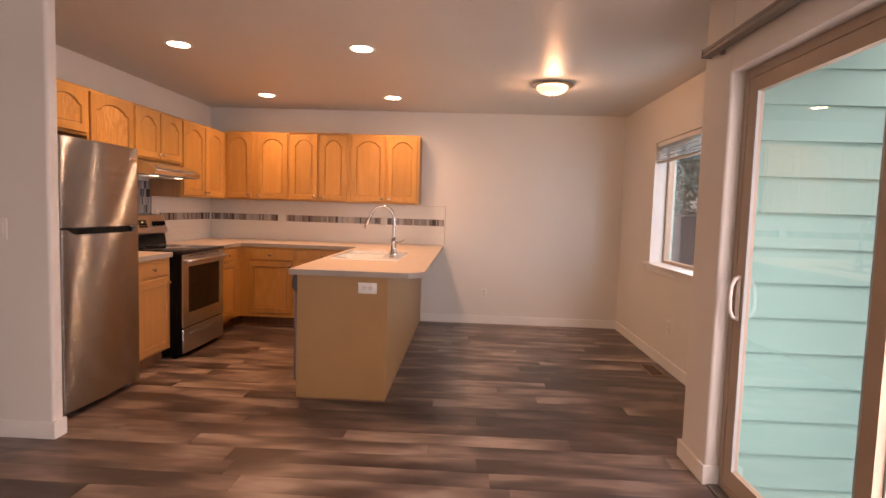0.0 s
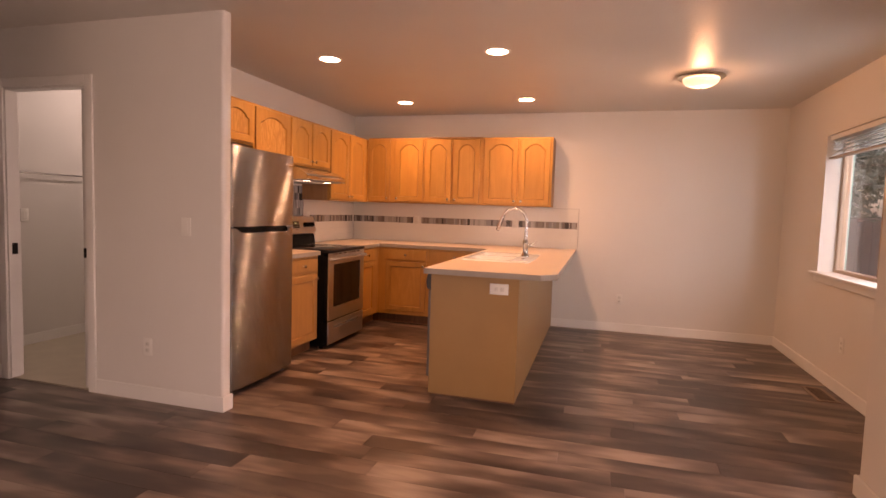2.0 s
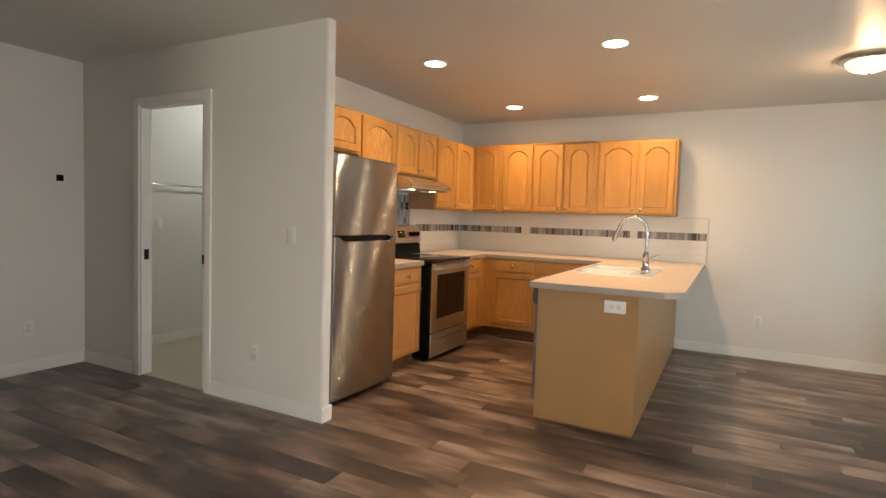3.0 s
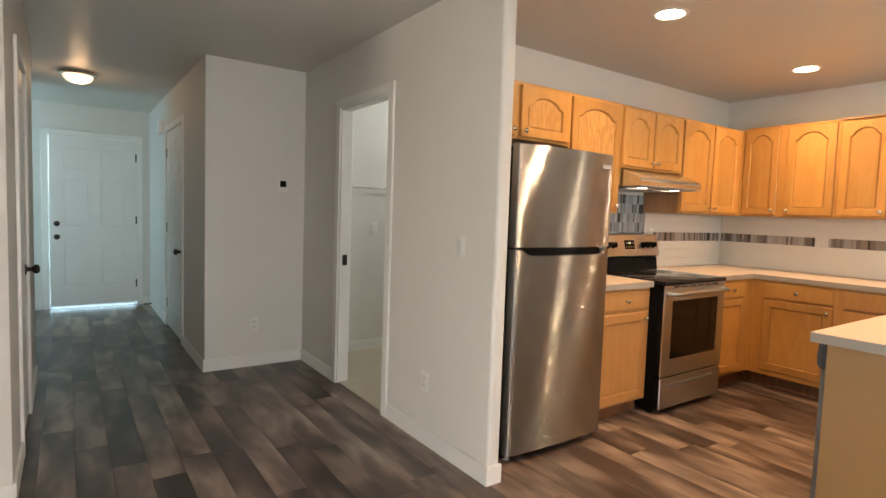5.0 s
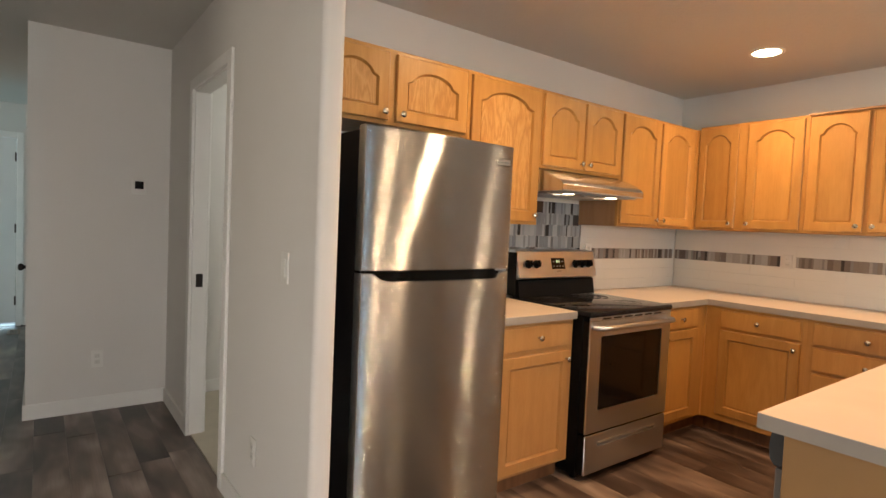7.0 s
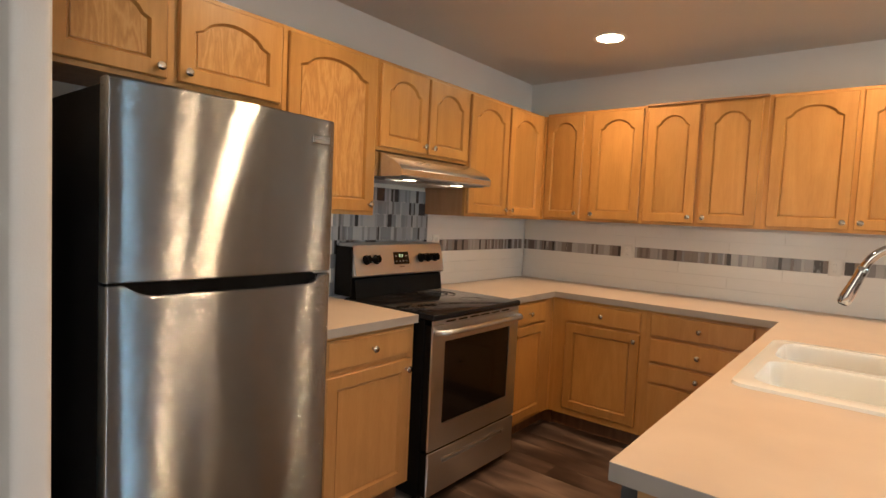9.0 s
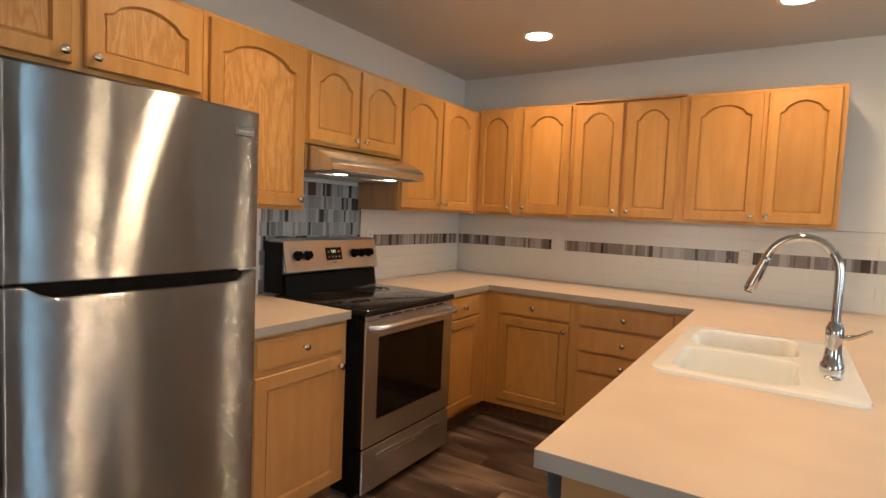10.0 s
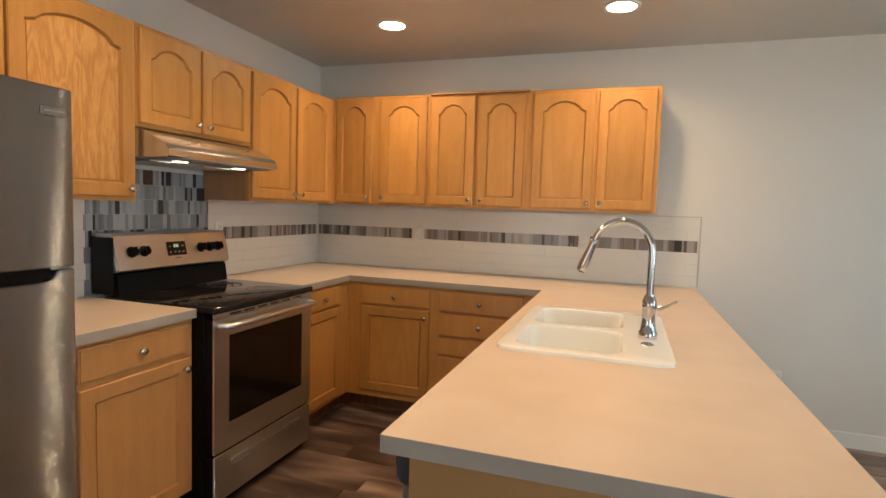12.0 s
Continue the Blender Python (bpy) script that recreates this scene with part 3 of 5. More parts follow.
def cab_door(parent, x0, x1, z0, z1, knob=None, arched=True, material=None, proud=0.019, figure=False):
    """A framed door on the face y = 0 of a cabinet; its front stands at y = -proud."""
    w, h = x1 - x0, z1 - z0
    rail = 0.055 if w > 0.3 else 0.048
    outer, inner = arch_loops(w, h, rail, 0.012, 0.052 if arched else 0.0)
    rim = inset(outer, 0.004)
    step = inset(inner, 0.008)
    bm = bmesh.new()

    def ring(loop, y):
        return [bm.verts.new((x0 + p[0], y, z0 + p[1])) for p in loop]
    back, side, face, lip, foot = ring(outer, -0.001), ring(outer, -proud + 0.004), ring(rim, -proud), ring(inner, -proud), ring(step, -proud + 0.014)
    n = len(outer)
    for a, b in ((back, side), (side, face), (face, lip), (lip, foot)):
        for i in range(n):
            bm.faces.new((a[i], a[(i + 1) % n], b[(i + 1) % n], b[i]))
    bm.faces.new(back)
    bm.faces.new(foot)
    door = part("door", bm, material or MAPLE, parent)
    bm = bmesh.new()
    vs = [bm.verts.new((x0 + p[0], -proud + 0.0085, z0 + p[1])) for p in inset(inner, 0.013)]
    bk = [bm.verts.new((x0 + p[0], -0.004, z0 + p[1])) for p in inset(inner, 0.013)]
    bm.faces.new(vs)
    for i in range(len(vs)):
        bm.faces.new((vs[i], vs[(i + 1) % len(vs)], bk[(i + 1) % len(vs)], bk[i]))
    part("panel", bm, OAK if figure else (material or MAPLE), door)
    if knob:
        add_knob(x0 + knob[0] if knob[0] > 0 else x1 + knob[0], z0 + knob[1] if knob[1] > 0 else z1 + knob[1], -proud, door)
    return door


def drawer_front(parent, x0, x1, z0, z1, knob=True, proud=0.019, material=None):
    bm = bmesh.new()
    bx(bm, x0, x1, -proud, -0.001, z0, z1)
    es = [e for e in bm.edges if all(v.co.y < -proud + 1e-4 for v in e.verts)]
    bmesh.ops.bevel(bm, geom=es, offset=0.006, segments=3, affect="EDGES")
    d = part("drawer", bm, material or MAPLE, parent, smooth=30)
    if knob:
        add_knob((x0 + x1) / 2, (z0 + z1) / 2, -proud, d)
    return d


def cabinet_body(parent, w, d, h, stiles, rails, z0=0.0, material=None):
    """A carcass with a face frame on the plane y = 0: stiles are (x0, x1), rails (x0, x1, z0, z1)."""
    t = 0.016
    rows = [(0, t, 0.018, d, z0, h), (w - t, w, 0.018, d, z0, h), (t, w - t, 0.018, d, z0, z0 + t), (t, w - t, d - 0.008, d, z0 + t, h)]
    if z0 == 0.0:
        rows.append((t, w - t, 0.018, d - 0.008, h - t, h))
    part("body", boxes(*rows), MAPLE_IN, parent)
    bm = bmesh.new()
    for a, b in stiles:
        bx(bm, a, b, 0.0, 0.018, z0, h)
    for a, b, c, e in rails:
        bx(bm, a, b, 0.0005, 0.018, c, e)
    part("face_frame", bm, material or MAPLE, parent)


def upper(label, m, w, h, doors, d=0.325, figure=False, crown=False, group="wall cabinets", arched=True):
    """Wall cabinet: doors are (x0, x1, knob side)."""
    c = thing("wall_cabinet", label, "cabinet", m, group)
    gaps = [(0.0, doors[0][0] + 0.012)] + [(a[1] - 0.012, b[0] + 0.012) for a, b in zip(doors, doors[1:])] + [(doors[-1][1] - 0.012, w)]
    cabinet_body(c, w, d, h, gaps, [(doors[0][0], doors[-1][1], 0, 0.035), (doors[0][0], doors[-1][1], h - 0.04, h)])
    for x0, x1, side in doors:
        cab_door(c, x0, x1, 0.018, h - 0.02, (-0.028 if side == "r" else 0.028, 0.035), figure=figure, arched=arched)
    if crown:
        part("top_strip", boxes((0, w, -0.024, -0.001, h - 0.008, h + 0.004)), MAPLE_IN, c, "dark unfinished strip along the top")
    return c


def facing_x(x, y, z):
    return pose(x, y, z, 0, 0, 90)


UX, UY = -2.275, 6.175
upper("honey oak cabinet with two arched doors above the refrigerator", facing_x(UX, 3.085, 1.79), 0.845, 0.345, [(0.02, 0.375, "r"), (0.415, 0.83, "l")], figure=True)
upper("tall honey oak cabinet with one figured arched door over the counter", facing_x(UX, 3.932, 1.365), 0.54, 0.77, [(0.02, 0.52, "r")], figure=True)
upper("short honey maple cabinet with two arched doors above the hood", facing_x(UX, 4.474, 1.692), 0.752, 0.443, [(0.014, 0.366, "r"), (0.384, 0.738, "l")])
corner = upper("honey maple corner cabinet with two arched doors beside the hood", facing_x(UX, 5.228, 1.385), 0.93, 0.75, [(0.012, 0.435, "r"), (0.456, 0.875, "l")])
part("corner_filler", boxes((0.9305, 0.9465, -0.018, 0.02, 0.003, 0.75)), MAPLE, corner)
upper("honey maple wall cabinet with two arched doors in the corner", pose(-2.255, UY, 1.388, 0, 0, 0), 0.722, 0.765, [(0.004, 0.285, "r"), (0.352, 0.70, "l")])
upper("honey maple wall cabinet with a dark strip along its top", pose(-1.532, UY, 1.388, 0, 0, 0), 0.680, 0.765, [(0.008, 0.318, "r"), (0.346, 0.652, "l")], crown=True)
upper("honey maple wall cabinet at the open end of the row", pose(-0.851, UY, 1.388, 0, 0, 0), 0.789, 0.765, [(0.026, 0.408, "r"), (0.43, 0.765, "l")])

BASE_H, TOE = 0.874, 0.105


def base(label, m, w, d, fronts, stiles, depth_toe=0.07, group="base cabinets", rails=(), material=None):
    """Base cabinet: fronts are ("door", x0, x1, z0, z1, knob) or ("drawer", x0, x1, z0, z1)."""
    c = thing("base_cabinet", label, "cabinet", m, group)
    cabinet_body(c, w, d, BASE_H, stiles, [(0, w, TOE, TOE + 0.045), (0, w, BASE_H - 0.03, BASE_H), (0, w, 0.70, 0.735)] + [(0, w, a, b) for a, b in rails], TOE, material)
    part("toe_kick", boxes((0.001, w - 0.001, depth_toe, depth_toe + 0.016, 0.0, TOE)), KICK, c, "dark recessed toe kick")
    for f in fronts:
        if f[0] == "door":
            cab_door(c, *f[1:5], f[5], arched=False, material=material)
        else:
            drawer_front(c, *f[1:5], material=material)
    return c


BX, BY = -1.978, 5.878
base("honey oak base cabinet with one drawer and door beside the refrigerator", facing_x(BX, 3.93, 0), 0.552, 0.62,
     [("drawer", 0.03, 0.522, 0.735, 0.858), ("door", 0.03, 0.522, 0.125, 0.712, (-0.03, -0.045))], [(0, 0.04), (0.512, 0.552)], material=PALE_OAK)
narrow = base("narrow honey maple base cabinet between range and corner", facing_x(BX, 5.275, 0), 0.602, 0.62,
     [("drawer", 0.05, 0.475, 0.735, 0.858), ("door", 0.05, 0.475, 0.135, 0.722, (0.03, -0.045))], [(0, 0.062), (0.462, 0.60)])
part("corner_filler", boxes((0.59, 0.6025, -0.006, 0.02, TOE, BASE_H)), MAPLE, narrow)
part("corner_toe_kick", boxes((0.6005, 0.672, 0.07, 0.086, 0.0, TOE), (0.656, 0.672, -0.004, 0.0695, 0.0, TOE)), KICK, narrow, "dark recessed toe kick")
base("honey maple base cabinet with a drawer over one door", pose(-1.976, BY, 0), 0.616, 0.62,
     [("drawer", 0.105, 0.588, 0.735, 0.855), ("door", 0.105, 0.588, 0.15, 0.718, (-0.03, -0.045))], [(0.001, 0.118), (0.575, 0.616)])
base("honey maple base cabinet with a stack of four drawers", pose(-1.36, BY, 0), 0.69, 0.62,
     [("drawer", 0.035, 0.575, 0.728, 0.858), ("drawer", 0.035, 0.575, 0.575, 0.712), ("drawer", 0.035, 0.575, 0.452, 0.56), ("drawer", 0.035, 0.575, 0.14, 0.438)], [(0, 0.045), (0.565, 0.69)], rails=((0.552, 0.583), (0.43, 0.46)))
base("honey maple sink cabinet in the peninsula", pose(-0.652, 5.858, 0, 0, 0, -90), 0.90, 0.60,
     [("door", 0.03, 0.44, 0.14, 0.70, (-0.03, -0.05)), ("door", 0.46, 0.87, 0.14, 0.70, (0.03, -0.05)), ("drawer", 0.03, 0.87, 0.735, 0.855)], [(0, 0.045), (0.43, 0.47), (0.855, 0.90)])
base("honey maple peninsula cabinet beside the dishwasher", pose(-0.652, 4.956, 0, 0, 0, -90), 0.60, 0.60,
     [("door", 0.03, 0.57, 0.14, 0.70, (-0.03, -0.05)), ("drawer", 0.03, 0.57, 0.735, 0.855)], [(0, 0.045), (0.555, 0.60)])

pen = thing("peninsula_panels", "tan laminate end and back panels of the kitchen peninsula", "panel", pose(-0.04, 3.72, 0))
part("end_panel", boxes((-0.612, 0.01, -0.006, 0.012, 0.012, 0.874), bevel=0.0015), PANEL, pen)
part("back_panel", boxes((-0.008, 0.01, 0.0125, 2.765, 0.012, 0.874)), PANEL, pen)
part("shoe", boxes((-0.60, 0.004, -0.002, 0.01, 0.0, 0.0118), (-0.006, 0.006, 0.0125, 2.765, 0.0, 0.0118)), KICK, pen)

dish = thing("dishwasher", "grey dishwasher built into the end of the peninsula", "dishwasher", pose(-0.652, 4.35, 0, 0, 0, -90))
part("tub", boxes((0.012, 0.605, 0.0, 0.58, 0.02, 0.868)), BLACKTEX, dish)
part("door", boxes((0.012, 0.605, -0.028, -0.001, 0.12, 0.745), bevel=0.004, seg=2), GREYPL, dish, "grey steel door front")
bm = bmesh.new()
prism(bm, [(-0.001, 0.75), (-0.030, 0.75), (-0.042, 0.765), (-0.045, 0.80), (-0.040, 0.85), (-0.028, 0.866), (-0.001, 0.866)], "x", 0.012, 0.605)
part("control_panel", bm, DARKPL, dish, "dark grey rounded control panel")
part("kick_plate", boxes((0.012, 0.605, 0.045, 0.06, 0.0, 0.115)), BLACKTEX, dish)

# ---- countertops ----
CT0, CT1 = 0.876, 0.914
SINK = (-0.595, -0.085, 4.43, 5.235)


def slab(name, label, outline, hole=None):
    """A worktop: laminate top over a core darkened for edge shade, its outline in (x, y), with an opening for a sink.
    """
    c = thing(name, label, "countertop", pose(0, 0, 0))
    for nm, mat, z0, z1, grow in (("core", EDGE_SHADED, CT0, CT1 - 0.0015, 0.0), ("top", LAMINATE, CT1 - 0.0015, CT1, -0.001)):
        bm = bmesh.new()
        if hole is None:
            prism(bm, outline, "z", z0, z1)
        else:
            x0, x1, y0, y1 = hole
            rows = [[(-0.68, 3.62), (0.12, 3.62), (0.22, 3.72), (0.22, y0), (-0.68, y0)], [(-0.68, y0), (x0, y0), (x0, y1), (-0.68, y1)], [(x1, y0), (0.22, y0), (0.22, y1), (x1, y1)],
                    [(-0.68, y1), (0.22, y1), (0.22, 6.497), (-2.597, 6.497), (-2.597, 5.277), (-1.958, 5.277), (-1.958, 5.857), (-0.68, 5.857)]]
            pool = {}

            def corner(x, y, z):
                k = (round(x, 4), round(y, 4), z)
                if k not in pool:
                    pool[k] = bm.verts.new((x, y, z))
                return pool[k]
            for r in rows:
                bm.faces.new([corner(x, y, z1) for x, y in r])
            bmesh.ops.dissolve_degenerate(bm, dist=1e-5, edges=bm.edges)
            ext = bmesh.ops.extrude_face_region(bm, geom=list(bm.faces))
            for v in [g for g in ext["geom"] if isinstance(g, bmesh.types.BMVert)]:
                v.co.z = z0
        part(nm, bm, mat, c)
    return c


slab("countertop", "short beige laminate countertop between refrigerator and range", [(-2.597, 3.925), (-1.95, 3.925), (-1.95, 4.482), (-2.597, 4.482)])
slab("countertop", "long beige laminate countertop running round into the peninsula", None, SINK)

# ---- sink and faucet ----
sink = thing("kitchen_sink", "white double-bowl drop-in sink set in the peninsula countertop", "sink", pose(-0.34, 4.83, CT1))


def rounded(x0, x1, y0, y1, r, n=5):
    pts = []
    for cx, cy, a0 in ((x1 - r, y1 - r, 0), (x0 + r, y1 - r, 90), (x0 + r, y0 + r, 180), (x1 - r, y0 + r, 270)):
        for i in range(n + 1):
            a = radians(a0 + 90 * i / n)
            pts.append((cx + r * math.cos(a), cy + r * math.sin(a)))
    return pts


bm = bmesh.new()
OUT = [rounded(-0.285, 0.285, -0.44, 0.44, 0.05), rounded(-0.282, 0.282, -0.437, 0.437, 0.048), rounded(-0.27, 0.27, -0.425, 0.425, 0.045)]
HEI = [0.0005, 0.010, 0.013]
rings = [[bm.verts.new((x, y, z)) for x, y in lp] for lp, z in zip(OUT, HEI)]
for a, b in zip(rings, rings[1:]):
    for i in range(len(a)):
        bm.faces.new((a[i], a[(i + 1) % len(a)], b[(i + 1) % len(a)], b[i]))
holes = []
for y0, y1 in ((-0.385, -0.015), (0.025, 0.385)):
    loops = [(rounded(-0.235, 0.125, y0, y1, 0.07), 0.012), (rounded(-0.228, 0.118, y0 + 0.007, y1 - 0.007, 0.066), 0.004), (rounded(-0.215, 0.105, y0 + 0.02, y1 - 0.02, 0.06), -0.15), (rounded(-0.18, 0.07, y0 + 0.05, y1 - 0.05, 0.05), -0.178)]
    rr = [[bm.verts.new((x, y, z)) for x, y in lp] for lp, z in loops]
    for a, b in zip(rr, rr[1:]):
        for i in range(len(a)):
            bm.faces.new((a[i], a[(i + 1) % len(a)], b[(i + 1) % len(a)], b[i]))
    bm.faces.new(rr[-1])
    holes.append(rr[0])
edges = []
for lp in [rings[-1]] + holes:
    for i in range(len(lp)):
        edges.append(bm.edges.get((lp[i], lp[(i + 1) % len(lp)])))
bmesh.ops.triangle_fill(bm, use_beauty=True, use_dissolve=False, edges=edges)
part("basin", bm, PORCELAIN, sink, smooth=40)
for y in (-0.2, 0.2):
    bm = bmesh.new()
    lathe(bm, [(0.0, -0.176), (0.028, -0.176), (0.04, -0.172), (0.043, -0.176)], Matrix.Translation((-0.055, y, 0)), 20)
    part("drain", bm, CHROME, sink, "chrome drain strainer", smooth=40)
bm = bmesh.new()
lathe(bm, [(0.0, 0.018), (0.018, 0.018), (0.022, 0.015), (0.023, 0.0132)], Matrix.Translation((0.205, -0.19, 0)), 20)
part("hole_cover", bm, CHROME, sink, "small chrome hole cover", smooth=40)

tap = thing("kitchen_faucet", "tall chrome gooseneck faucet standing on the white sink deck", "faucet", pose(-0.132, 4.735, CT1 + 0.0135))
bm = bmesh.new()
lathe(bm, [(0.0, 0.0), (0.033, 0.0), (0.034, 0.010), (0.0325, 0.026), (0.027, 0.034), (0.0255, 0.05), (0.024, 0.055), (0.0235, 0.105), (0.0255, 0.11), (0.0255, 0.14), (0.022, 0.145), (0.018, 0.16), (0.0, 0.16)], n=24)
part("body", bm, CHROME, tap, smooth=40)
bm = bmesh.new()
pts = [(0, 0, 0.15), (0, 0, 0.22), (0, 0, 0.30)]
for i in range(1, 17):
    a = radians(160 * i / 16)
    pts.append((-0.105 + 0.105 * math.cos(a), 0.01 * i / 16, 0.31 + 0.115 * math.sin(a)))
tube(bm, pts, 0.0135, 16)
part("spout", bm, CHROME, tap, smooth=60)
bm = bmesh.new()
e = Vector(pts[-1])
dr = Vector((-0.36, 0, -0.93)).normalized()
tube(bm, [e + dr * s for s in (-0.004, 0.0, 0.012, 0.03, 0.100, 0.122, 0.126)], [0.0145, 0.0165, 0.0165, 0.0155, 0.0195, 0.0185, 0.014], 18)
tip = e + dr * 0.126
head = part("spray_head", bm, CHROME, tap, "chrome pull-down spray head", smooth=60)
bm = bmesh.new()
tube(bm, [tip - dr * 0.002, tip + dr * 0.003], [0.0135, 0.0125], 16)
part("nozzle", bm, BLACK, head, "black spray nozzle face", smooth=60)
bm = bmesh.new()
tube(bm, [(0.02, 0, 0.112), (0.036, 0, 0.114), (0.06, -0.004, 0.124), (0.094, -0.008, 0.146)], [0.010, 0.009, 0.005, 0.0042], 12)
part("lever", bm, CHROME, tap, "slim chrome lever handle", smooth=60)

# ---- refrigerator ----
fr = thing("refrigerator", "stainless steel top-freezer refrigerator with black sides", "refrigerator", facing_x(-1.85, 3.138, 0))
FW = 0.744


def fridge_door(z0, z1, notch):
    """A door skin with softly rounded long edges; notch scoops the upper corner for the grip."""
    bm = bmesh.new()
    prof = []
    us = [0.0, 0.0015, 0.004, 0.007, 0.011] + [0.011 + 0.978 * k / 20 for k in range(1, 20)] + [0.989, 0.993, 0.996, 0.9985, 1.0]
    n = len(us) - 1
    for u in us:
        x = u * FW
        edge = min(x, FW - x)
        y = 0.016 * (2 * u - 1) ** 2 + (0.008 * (1 - math.sqrt(max(0.0, 1 - (1 - min(edge, 0.008) / 0.008) ** 2))))
        prof.append((x, y))
    rows = []
    levels = [(z0, 0.004), (z0 + 0.004, 0.0)] + [(z0 + (z1 - z0) * k / 6, 0.0) for k in range(1, 6)] + [(z1 - 0.004, 0.0), (z1, 0.004)]
    for z, back in levels:
        row = []
        for x, y in prof:
            zz = z
            if notch and z > z1 - 0.01:
                a = min(max((x - 0.045) / 0.06, 0), 1)
                b = min(max((FW - 0.03 - x) / 0.06, 0), 1)
                s = min(a, b)
                zz = z - 0.034 * (s * s * (3 - 2 * s))
            row.append(bm.verts.new((x, y + back, zz)))
        rows.append(row)
    for a, b in zip(rows, rows[1:]):
        for i in range(n):
            bm.faces.new((a[i], a[i + 1], b[i + 1], b[i]))
    back = [[bm.verts.new((v.co.x, 0.066, v.co.z)) for v in r] for r in (rows[0], rows[-1])]
    for i in range(n):
        bm.faces.new((rows[0][i], rows[0][i + 1], back[0][i + 1], back[0][i]))
        bm.faces.new((rows[-1][i], rows[-1][i + 1], back[1][i + 1], back[1][i]))
        bm.faces.new((back[0][i], back[0][i + 1], back[1][i + 1], back[1][i]))
    for k in (0, n):
        col = [r[k] for r in rows]
        bm.faces.new(col + [back[1][k], back[0][k]])
    return bm


part("body", boxes((0.004, FW - 0.004, 0.072, 0.70, 0.03, 1.688), bevel=0.004), BLACKTEX, fr, "black textured steel body")
top_door = part("freezer_door", fridge_door(1.159, 1.70, 0), FRIDGE_STEEL, fr, "brushed stainless freezer door", 35)
low_door = part("fridge_door", fridge_door(0.040, 1.150, 1), FRIDGE_STEEL, fr, "brushed stainless lower door with a scooped grip", 35)
part("gasket", boxes((0.012, FW - 0.012, 0.040, 0.0715, 1.105, 1.158)), BLACK, low_door, "black recessed grip between the doors")
part("badge", boxes((FW - 0.105, FW - 0.030, 0.004, 0.0125, 1.612, 1.640), bevel=0.002), CHROME, top_door, "small blank metal badge")
part("lettering", boxes((FW - 0.097, FW - 0.038, 0.0025, 0.0035, 1.6235, 1.6285)), GREYPL, top_door)
part("hinge", boxes((FW - 0.06, FW - 0.002, 0.03, 0.066, 1.1505, 1.1585), bevel=0.002), STEEL, fr, "metal middle hinge")
part("kick_grille", boxes((0.01, FW - 0.01, 0.07, 0.09, 0.012, 0.036)), BLACKTEX, fr, "black kick grille")
for x in (0.05, FW - 0.05):
    for y in (0.08, 0.64):
        bm = bmesh.new()
        lathe(bm, [(0.0, 0.0), (0.02, 0.0), (0.02, 0.012), (0.008, 0.014), (0.008, 0.032)], Matrix.Translation((x, y, 0)), 14)
        part("foot", bm, GREYPL, fr)

# ---- range ----
rg = thing("electric_range", "freestanding stainless steel electric range with black glass cooktop", "range", facing_x(-1.872, 4.494, 0))
RW = 0.764
part("body", boxes((0.0, RW, 0.05, 0.70, 0.03, 0.890), bevel=0.002), BLACK, rg, "black enamelled body")
cook = part("cooktop", boxes((-0.004, RW + 0.004, -0.006, 0.62, 0.891, 0.922), bevel=0.009, seg=3), CERAMIC, rg, "glossy black ceramic glass cooktop", 35)
for x, y, r in ((0.20, 0.17, 0.115), (0.56, 0.17, 0.085), (0.20, 0.45, 0.085), (0.56, 0.45, 0.115)):
    bm = bmesh.new()
    for q in (r, r * 0.62):
        lathe(bm, [(q - 0.003, 0.9221), (q - 0.003, 0.9226), (q, 0.9226), (q, 0.9221)], Matrix.Translation((x, y, 0)), 40)
    part("burner_ring", bm, RINGS, cook)
bm = bmesh.new()
prism(bm, [(0.612, 0.9225), (0.56, 0.9225), (0.575, 1.02), (0.592, 1.028), (0.70, 1.028), (0.70, 0.9225)], "x", 0.03, RW - 0.02)
part("back_riser", bm, BLACK, rg, "black backguard riser")
bm = bmesh.new()
prism(bm, [(0.57, 1.030), (0.552, 1.040), (0.592, 1.200), (0.606, 1.208), (0.70, 1.208), (0.70, 1.030)], "x", 0.012, RW - 0.004)
bmesh.ops.bevel(bm, geom=[e for e in bm.edges if abs(e.verts[0].co.x - e.verts[1].co.x) < 1e-5], offset=0.008, segments=3, affect="EDGES")
cp = part("control_panel", bm, STEEL, rg, "stainless control panel leaning back", 35)
part("panel_side", boxes((0.0, 0.0115, 0.575, 0.70, 0.93, 1.195)), BLACK, rg)
lean = math.atan2(0.04, 0.16)


def on_panel(x, z):
    return Matrix.Translation((x, 0.552 + 0.04 * (z - 1.04) / 0.16, z)) @ Matrix.Rotation(radians(90) - lean, 4, "X")


for x in (0.105, 0.175, 0.545, 0.61, 0.675):
    bm = bmesh.new()
    lathe(bm, [(0.0, 0.0), (0.027, 0.0), (0.027, 0.004), (0.021, 0.008), (0.019, 0.028), (0.017, 0.031), (0.0, 0.031)], on_panel(x, 1.122), 22)
    m4 = on_panel(x, 1.122)
    k = part("control_knob", bm, BLACK, cp, "black control knob", 40)
    bm = bmesh.new()
    bx(bm, -0.005, 0.005, -0.021, 0.021, 0.024, 0.038, bevel=0.002)
    bm.transform(m4)
    part("grip", bm, BLACK, k)
bm = bmesh.new()
bx(bm, -0.062, 0.062, -0.036, 0.036, 0.0005, 0.0025)
bm.transform(on_panel(0.378, 1.125))
dsp = part("display", bm, OVENGLASS, cp, "black display window")
